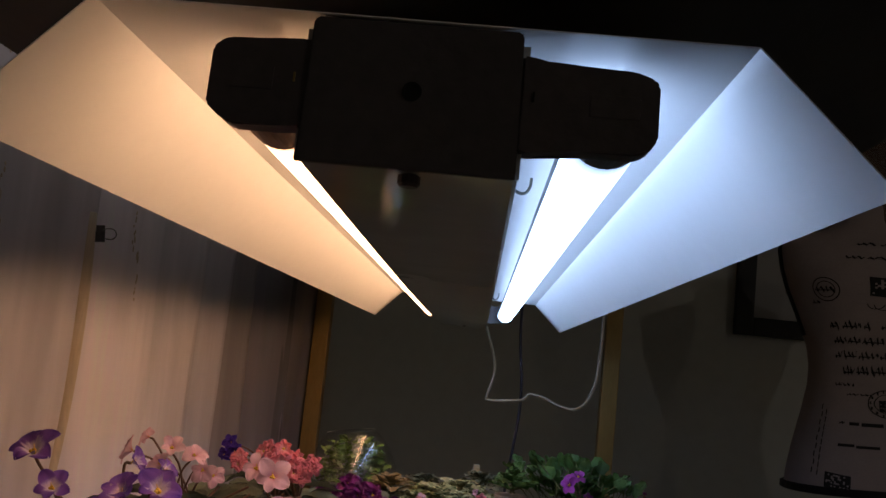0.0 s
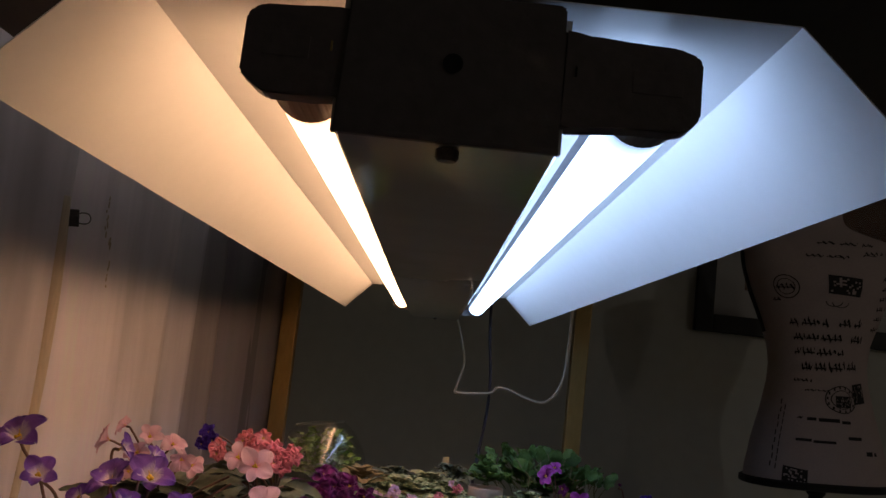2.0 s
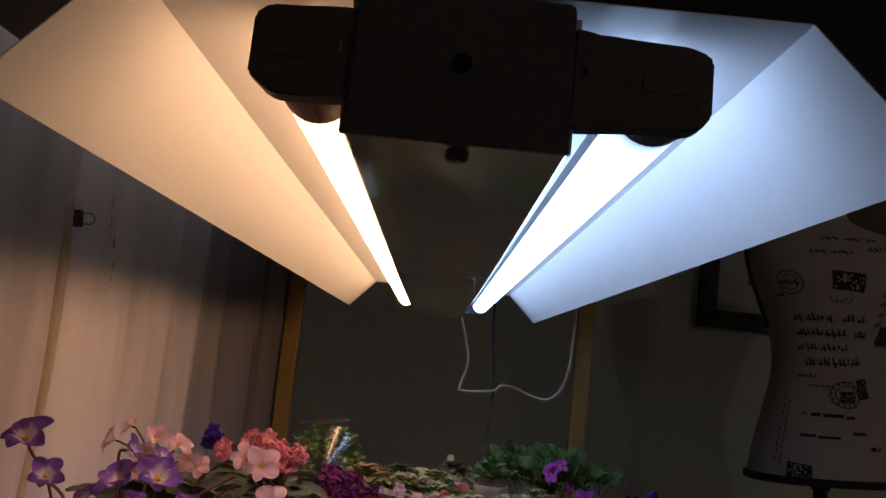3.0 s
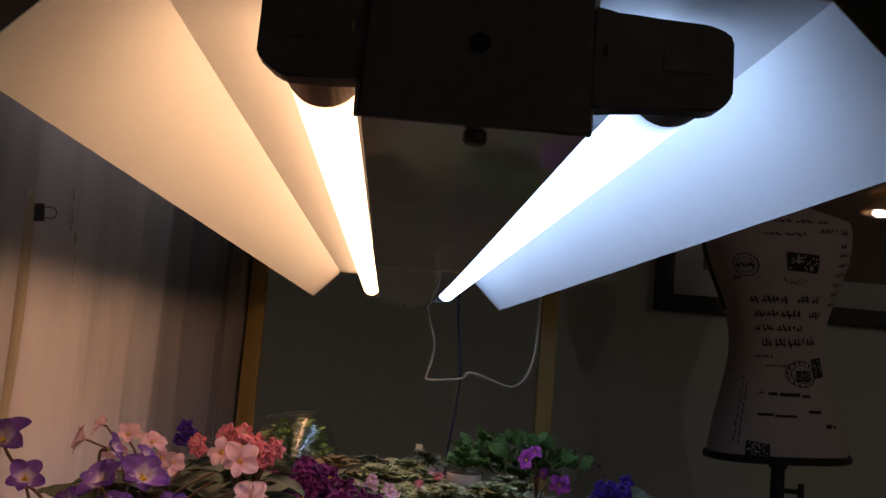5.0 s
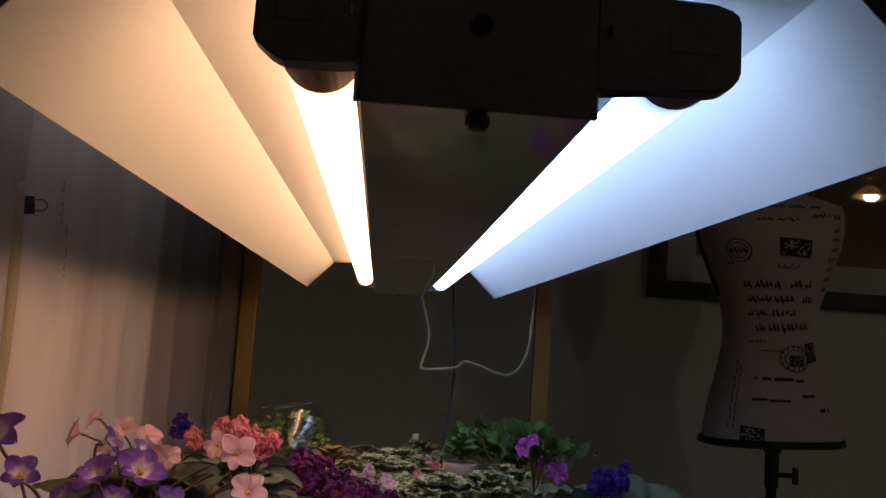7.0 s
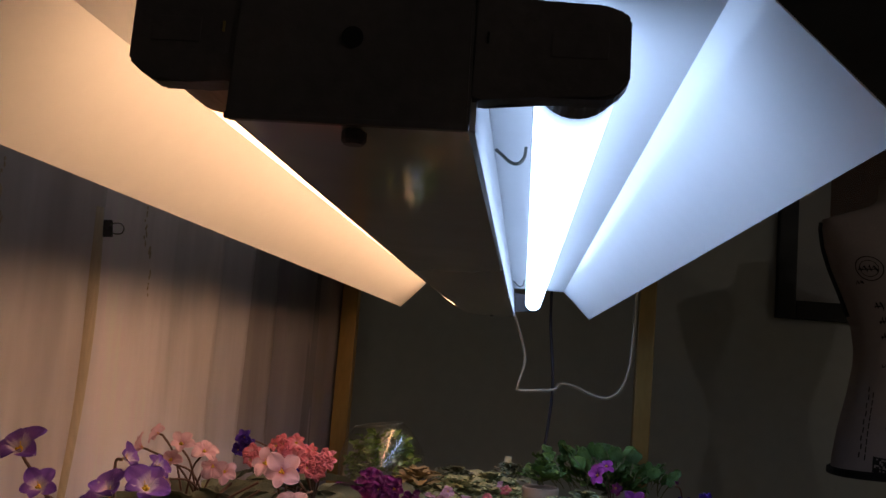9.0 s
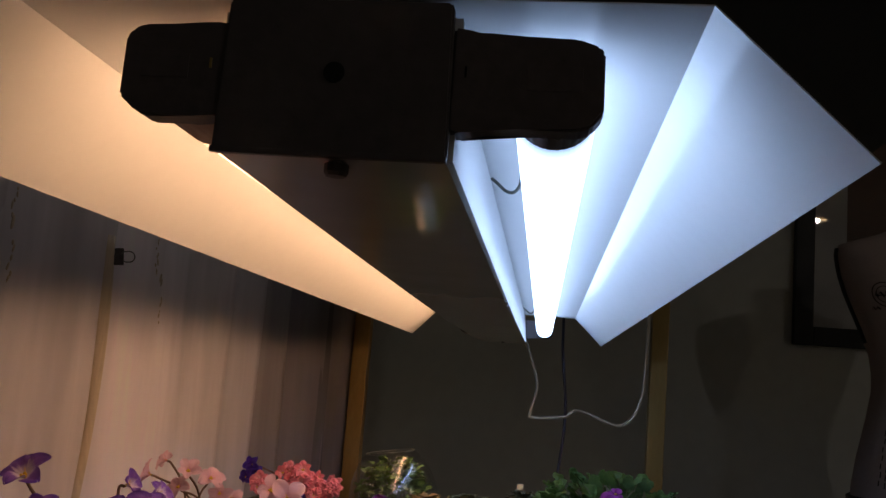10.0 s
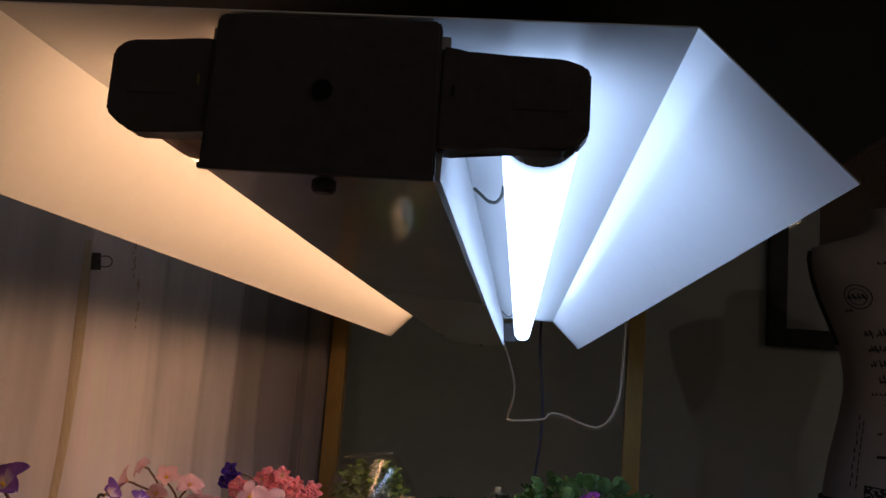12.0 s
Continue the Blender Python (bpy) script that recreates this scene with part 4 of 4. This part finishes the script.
# purple violet with white eyes, at the front by the sheet
a = violet(-0.180, 0.285, 1.042, "african violet with large purple white-eyed flowers and dark leaves", L_VIOLET, 9, 0.036, pot_r=0.04)
for at, to, size, sp in (((-0.2190, 0.245, 1.1490), (-0.15, -0.62, 0.78), 0.0178, 180), ((-0.2035, 0.240, 1.1320), (0.15, -0.85, 0.5), 0.0128, 180), ((-0.164, 0.240, 1.1310), (-0.2, -0.45, 0.85), 0.0175, 170),
                         ((-0.142, 0.235, 1.1370), (0.15, -0.65, 0.7), 0.0162, 186), ((-0.172, 0.270, 1.1465), (0.88, -0.12, 0.45), 0.0115, 140), ((-0.153, 0.270, 1.1430), (0.85, -0.10, 0.55), 0.0110, 100),
                         ((-0.158, 0.250, 1.1190), (0.3, -0.6, 0.5), 0.0130, 20), ((-0.183, 0.250, 1.1200), (-0.4, -0.6, 0.5), 0.0120, 90), ((-0.132, 0.260, 1.1180), (0.5, -0.6, 0.5), 0.0120, 250)):
    flower(a, at, to, size, M_PURPLE, sp, 30, 1, (0.6 * at[0] - 0.4 * 0.180, 0.275, 1.075), M_STEM)

# pale pink singles behind it
b = violet(-0.215, 0.53, 1.055, "african violet with pale pink single flowers on dark stalks", L_VIOLET, 10, 0.058)
for at, to, size, sp in (((-0.262, 0.505, 1.121), (-0.75, -0.35, 0.3), 0.0165, 15), ((-0.226, 0.497, 1.1275), (0.15, -0.75, 0.65), 0.0135, 180), ((-0.208, 0.50, 1.1225), (0.5, -0.4, 0.75), 0.0140, 40),
                         ((-0.198, 0.498, 1.113), (0.3, -0.9, -0.2), 0.0125, 70), ((-0.251, 0.51, 1.133), (-0.85, 0.1, 0.4), 0.0115, 0), ((-0.238, 0.51, 1.112), (-0.2, -0.7, 0.5), 0.0130, 50), ((-0.192, 0.51, 1.107), (0.5, -0.7, 0.3), 0.0120, 90), ((-0.240, 0.50, 1.098), (0.0, -0.9, 0.2), 0.0115, 20)):
    flower(b, at, to, size, M_PINK, sp, 24, 1, (-0.218 + RND.uniform(-0.015, 0.015), 0.53, 1.065))

# small deep purple violet
c = violet(-0.165, 0.66, 1.055, "small african violet with deep purple flowers", L_VIOLET, 8, 0.05)
for at, size in (((-0.197, 0.575, 1.129), 0.0105), ((-0.193, 0.575, 1.121), 0.0105), ((-0.202, 0.575, 1.117), 0.0085), ((-0.155, 0.58, 1.117), 0.011), ((-0.148, 0.58, 1.110), 0.011)):
    flower(c, at, way(), size, M_BLUE, RND.uniform(0, 360), 25, 2, (-0.165, 0.65, 1.07))

# big pink violet with dark leaves
d = violet(-0.135, 0.515, 1.018, "african violet with large shell-pink flowers and long dark leaves", L_VIOLET, 9, 0.040, rings=2)
for at, to, size, sp in (((-0.1285, 0.455, 1.1195), (0.1, -0.92, 0.3), 0.0175, 176), ((-0.1435, 0.462, 1.1235), (-0.15, -0.85, 0.4), 0.0155, 160), ((-0.117, 0.45, 1.0915), (0.05, -0.75, 0.65), 0.0175, 182)):
    flower(d, at, to, size, M_PINK, sp, 12, 1, (-0.133, 0.51, 1.045))
for x, y, z, turn, rise, ln in ((-0.188, 0.515, 1.092, -40, 34, 0.034), (-0.176, 0.500, 1.082, -62, 22, 0.028), (-0.196, 0.490, 1.080, 25, 30, 0.026), (-0.150, 0.485, 1.084, -20, 28, 0.026)):
    put("leaf", L_VIOLET[1], d, pose(x, y, z, 0, 0, turn) @ pose(0, 0, 0, rise, -18) @ Matrix.Diagonal((ln, ln, ln, 1)))
for (x0, z0), (x1, z1) in (((-0.200, 1.066), (-0.151, 1.103)), ((-0.185, 1.064), (-0.149, 1.097)), ((-0.176, 1.062), (-0.107, 1.100)), ((-0.170, 1.060), (-0.132, 1.092))):
    part("leaf_stalk", tube(spline([(x0, 0.475, z0), ((x0 + x1) / 2, 0.468, (z0 + z1) / 2 + 0.003), (x1, 0.472, z1)], 6), 0.0010, n=6), M_STEM, d, "", smooth=True)

# coral double flowers
e = violet(-0.14, 0.62, 1.040, "african violet with a cluster of frilled coral flowers", L_VIOLET, 9, 0.048)
for cx, cz, wx, wz, cnt in ((-0.148, 1.127, 0.010, 0.007, 11), (-0.1215, 1.114, 0.011, 0.011, 13), (-0.177, 1.119, 0.006, 0.006, 6)):
    for k in range(cnt):
        at = (cx + wx * RND.uniform(-1, 1), 0.548 + RND.uniform(-0.014, 0.014), cz + wz * RND.uniform(-1, 1))
        flower(e, at, way(RND.uniform(-0.5, 0.5)), RND.uniform(0.0080, 0.0110), M_CORAL, RND.uniform(0, 360), 26, 1 + k % 2, (-0.135, 0.6, 1.07) if k % 3 == 0 else None)

# burgundy double flowers, two clumps
f1 = violet(-0.095, 0.80, 1.018, "african violet with dense dark burgundy double flowers", L_VIOLET, 9, 0.06)
for k in range(26):
    at = (-0.092 + RND.uniform(-0.034, 0.034), 0.71 + RND.uniform(-0.03, 0.02), 1.062 + RND.uniform(-0.026, 0.016))
    flower(f1, at, way(RND.uniform(-0.5, 0.5)), RND.uniform(0.014, 0.020), M_BURG, RND.uniform(0, 360), 26, 2, (-0.095, 0.79, 1.028) if k % 4 == 0 else None)
flower(f1, (-0.104, 0.71, 1.082), (0.1, -0.7, 0.6), 0.017, M_BURG, 70, 30, 2, (-0.095, 0.79, 1.028))
flower(f1, (-0.132, 0.71, 1.068), (-0.3, -0.8, 0.5), 0.014, M_BURG, 20, 20, 2, (-0.095, 0.79, 1.028))
f2 = violet(-0.045, 0.83, 1.000, "african violet with small dark burgundy flowers", L_VIOLET, 8, 0.05)
for k in range(12):
    at = (-0.030 + RND.uniform(-0.034, 0.030), 0.745 + RND.uniform(-0.02, 0.02), 1.042 + RND.uniform(-0.012, 0.008))
    flower(f2, at, way(RND.uniform(-0.5, 0.5)), RND.uniform(0.011, 0.014), M_BURG, RND.uniform(0, 360), 26, 2, (-0.045, 0.82, 1.01) if k % 4 == 0 else None)

# lilac and white miniature
g1 = violet(-0.005, 0.90, 1.005, "miniature violet with lilac and white flowers", L_VAR, 10, 0.045, rings=3)
for k in range(9):
    at = (-0.022 + RND.uniform(-0.055, 0.040), 0.865 + RND.uniform(-0.03, 0.03), 1.043 + RND.uniform(-0.016, 0.008))
    flower(g1, at, way(RND.uniform(-0.4, 0.4)), RND.uniform(0.008, 0.011), M_LILAC if k % 4 else M_PINK, RND.uniform(0, 360), 20, 1, (-0.005, 0.89, 1.015) if k % 3 == 0 else None)

# variegated plants in the middle
for x, y, z, n, ln, sd in ((-0.030, 1.00, 1.018, 10, 0.050, 1), (0.040, 0.99, 1.014, 10, 0.046, 2), (0.050, 0.755, 1.040, 10, 0.038, 3), (0.010, 1.08, 1.018, 10, 0.050, 4), (0.102, 0.750, 1.045, 10, 0.036, 5), (0.130, 0.865, 1.038, 10, 0.036, 7), (0.010, 0.82, 1.010, 10, 0.036, 6)):
    v = violet(x, y, z, "variegated green and cream trailing violet", L_VAR, n, ln * 0.70, rings=3, rise=26)
    for k in range(5):
        t = radians(72 * k + 25 * sd)
        rosette(v, x + 0.026 * math.cos(t), y + 0.022 * math.sin(t), z + RND.uniform(-0.006, 0.004), L_VAR, 8, ln * RND.uniform(0.42, 0.55), 28, 2, jitter=25)
    if sd == 3:
        for k in range(4):
            flower(v, (x - 0.03 + RND.uniform(-0.02, 0.02), y - 0.02 + RND.uniform(-0.02, 0.02), z + 0.036 + RND.uniform(-0.008, 0.012)), way(RND.uniform(-0.4, 0.4)), RND.uniform(0.005, 0.007), M_CORAL if k else M_LILAC, RND.uniform(0, 360), 25, 2)
v = violet(-0.087, 1.01, 1.026, "small plant with yellowing cream leaves", L_YEL, 9, 0.031, rings=3, rise=34)
v = violet(-0.045, 1.17, 1.012, "dark low violet beside the clear dome", L_GIRL, 9, 0.030, rings=3, rise=26)
v = violet(0.040, 1.165, 1.025, "dark-leaved violet at the back of the shelf", L_GIRL, 9, 0.030, rings=3, rise=26)

# curly plant in a pale pot
j = violet(0.077, 0.87, 1.069, "small curly-leaved violet in a pale plastic pot", L_CURL, 11, 0.021, rings=4, drop=0.005, rise=24, pot_r=0.0205, pot_m=M_POT)

# bushy ruffled plant with magenta flowers
k1 = violet(0.165, 0.98, 1.050, "bushy violet with ruffled bright green leaves", L_CURL, 12, 0.034, rings=4, rise=14, pot_r=0.04, drop=0.03)
for k in range(90):
    ang = RND.uniform(-92, 92)
    hgt = RND.uniform(0.25, 1.0)
    ln = RND.uniform(0.016, 0.026)
    put("leaf", L_CURL[k % 3], k1, pose(0.158 - 0.088 * math.sin(radians(ang)) * hgt, 0.97 + RND.uniform(-0.03, 0.03), 1.058 + 0.050 * math.cos(radians(ang)) * hgt, 0, 0, ang * 1.1 + RND.uniform(-30, 30)) @ pose(0, 0, 0, RND.uniform(18, 62), RND.uniform(-30, 30)) @ Matrix.Diagonal((ln, ln, ln, 1)))
k2 = violet(0.162, 0.80, 1.022, "violet with magenta single flowers and grey-green leaves", L_GIRL, 10, 0.042, rings=2, rise=18)
for at, to, size, sp, lay in (((0.1315, 0.727, 1.105), (-0.5, -0.8, 0.3), 0.0125, 160, 1), ((0.1395, 0.729, 1.1145), (0.1, -0.7, 0.6), 0.0105, 20, 1), ((0.1725, 0.75, 1.0785), (0.05, -0.97, 0.1), 0.0140, 180, 1), ((0.151, 0.74, 1.092), (0.4, -0.8, 0.2), 0.009, 50, 1)):
    flower(k2, at, to, size, M_MAGENTA if at[2] != 1.092 else M_BURG, sp, 10, lay, (0.155, 0.79, 1.045))

# blue-violet doubles with large silvery leaves
l1 = violet(0.245, 0.80, 1.012, "violet with frilled blue-violet flowers and silvery leaves", L_GREY, 9, 0.062, rings=2, rise=22)
for k in range(15):
    at = (0.228 + RND.uniform(-0.019, 0.019), 0.748 + RND.uniform(-0.015, 0.015), 1.074 + RND.uniform(-0.015, 0.013))
    flower(l1, at, way(RND.uniform(-0.4, 0.4)), RND.uniform(0.009, 0.012), M_BLUE, RND.uniform(0, 360), 25, 2, (0.24, 0.79, 1.03) if k % 4 == 0 else None)
flower(l1, (0.215, 0.75, 1.100), (0.1, -0.3, 0.9), 0.005, M_BURG, 0, 70, 2, (0.228, 0.77, 1.06))
for x, y, z, a_, tilt, ln in ((0.247, 0.755, 1.052, -38, 38, 0.040), (0.275, 0.755, 1.052, -62, 14, 0.046), (0.240, 0.76, 1.045, -20, 50, 0.036)):
    put("leaf", L_GREY[0], l1, pose(x, y, z, 0, 0, a_) @ pose(0, 0, 0, tilt, 20) @ Matrix.Diagonal((ln, ln, ln, 1)), "broad silvery leaf")

# ---- clear dome over a plant ----
dome = thing("plant_dome", (-0.157, 1.17, SHELF), "clear plastic dome over a mossy green plant", "plant cover", "plants on the shelf")
DX, DY = -0.157, 1.17
TILT = Matrix.Translation((DX, DY, 1.0)) @ pose(0, 0, 0, 0, -9, 0) @ Matrix.Translation((-DX, -DY, -1.0))
sh = bmesh.new()
lathe([(0.0670, 1.000), (0.0685, 1.020), (0.0675, 1.035), (0.0645, 1.050), (0.0590, 1.064), (0.0510, 1.078), (0.0440, 1.087), (0.0385, 1.092), (0.0320, 1.0945), (0.0020, 1.0950)], (DX, DY, 0), 48, sh)
for q in [q for q in sh.faces if len(q.verts) > 4]:
    sh.faces.remove(q)
cover = part("cover", sh, M_CLEAR, dome, "clear plastic dome", smooth=True, m=TILT)
cover.visible_shadow = False
part("rim", tube([(DX + 0.0665 * math.cos(t), DY + 0.0665 * math.sin(t), 1.003) for t in np.linspace(0, 2 * math.pi, 49)], 0.0022, n=6), M_CLEAR, dome, "clear plastic rim", smooth=True, m=TILT)
# the dome's top highlight, put in as a thin pale ring
part("top_edge", tube([(DX + 0.0375 * math.cos(t), DY + 0.0375 * math.sin(t), 1.0940) for t in np.linspace(0, 2 * math.pi, 49)], 0.0006, n=6), M_EDGE_GLINT, dome, "clear plastic edge with its glint painted pale", smooth=True, m=TILT)
part("tray", lathe([(0.048, 0.931), (0.060, 0.995), (0.066, 1.000), (0.062, 0.996), (0.05, 0.985)], (DX, DY, 0), 32), M_POTG, dome, "dark plastic pot", smooth=True)
L_MOSS = leaf_set(M_MOSS, M_STEMG, width=0.7, ruffle=0.1)
for k in range(300):
    t, rr = RND.uniform(0, 2 * math.pi), 0.064 * RND.random() ** 0.4
    top = float(np.interp(rr, (0.0, 0.035, 0.045, 0.054, 0.061, 0.065), (0.088, 0.085, 0.077, 0.064, 0.048, 0.030)))
    put("leaf", L_MOSS[k % 3], dome, TILT @ pose(DX + rr * math.cos(t) * 0.84, DY + rr * math.sin(t) * 0.84, 1.0 + top * RND.uniform(0.35, 0.97), RND.uniform(-10, 60), RND.uniform(-30, 30), RND.uniform(0, 360)) @ Matrix.Diagonal((0.0145, 0.0145, 0.0145, 1)))

tag = box(-0.0052, 0.0052, -0.0004, 0.0004, -0.10, 0.004, 0.0003)
tagged(put("plant_label", mesh_of(tag, M_TAG), None, pose(0.031, 1.206, 1.054, -6, 0, 0)), "small cream plant label stuck in a pot", "plant label")
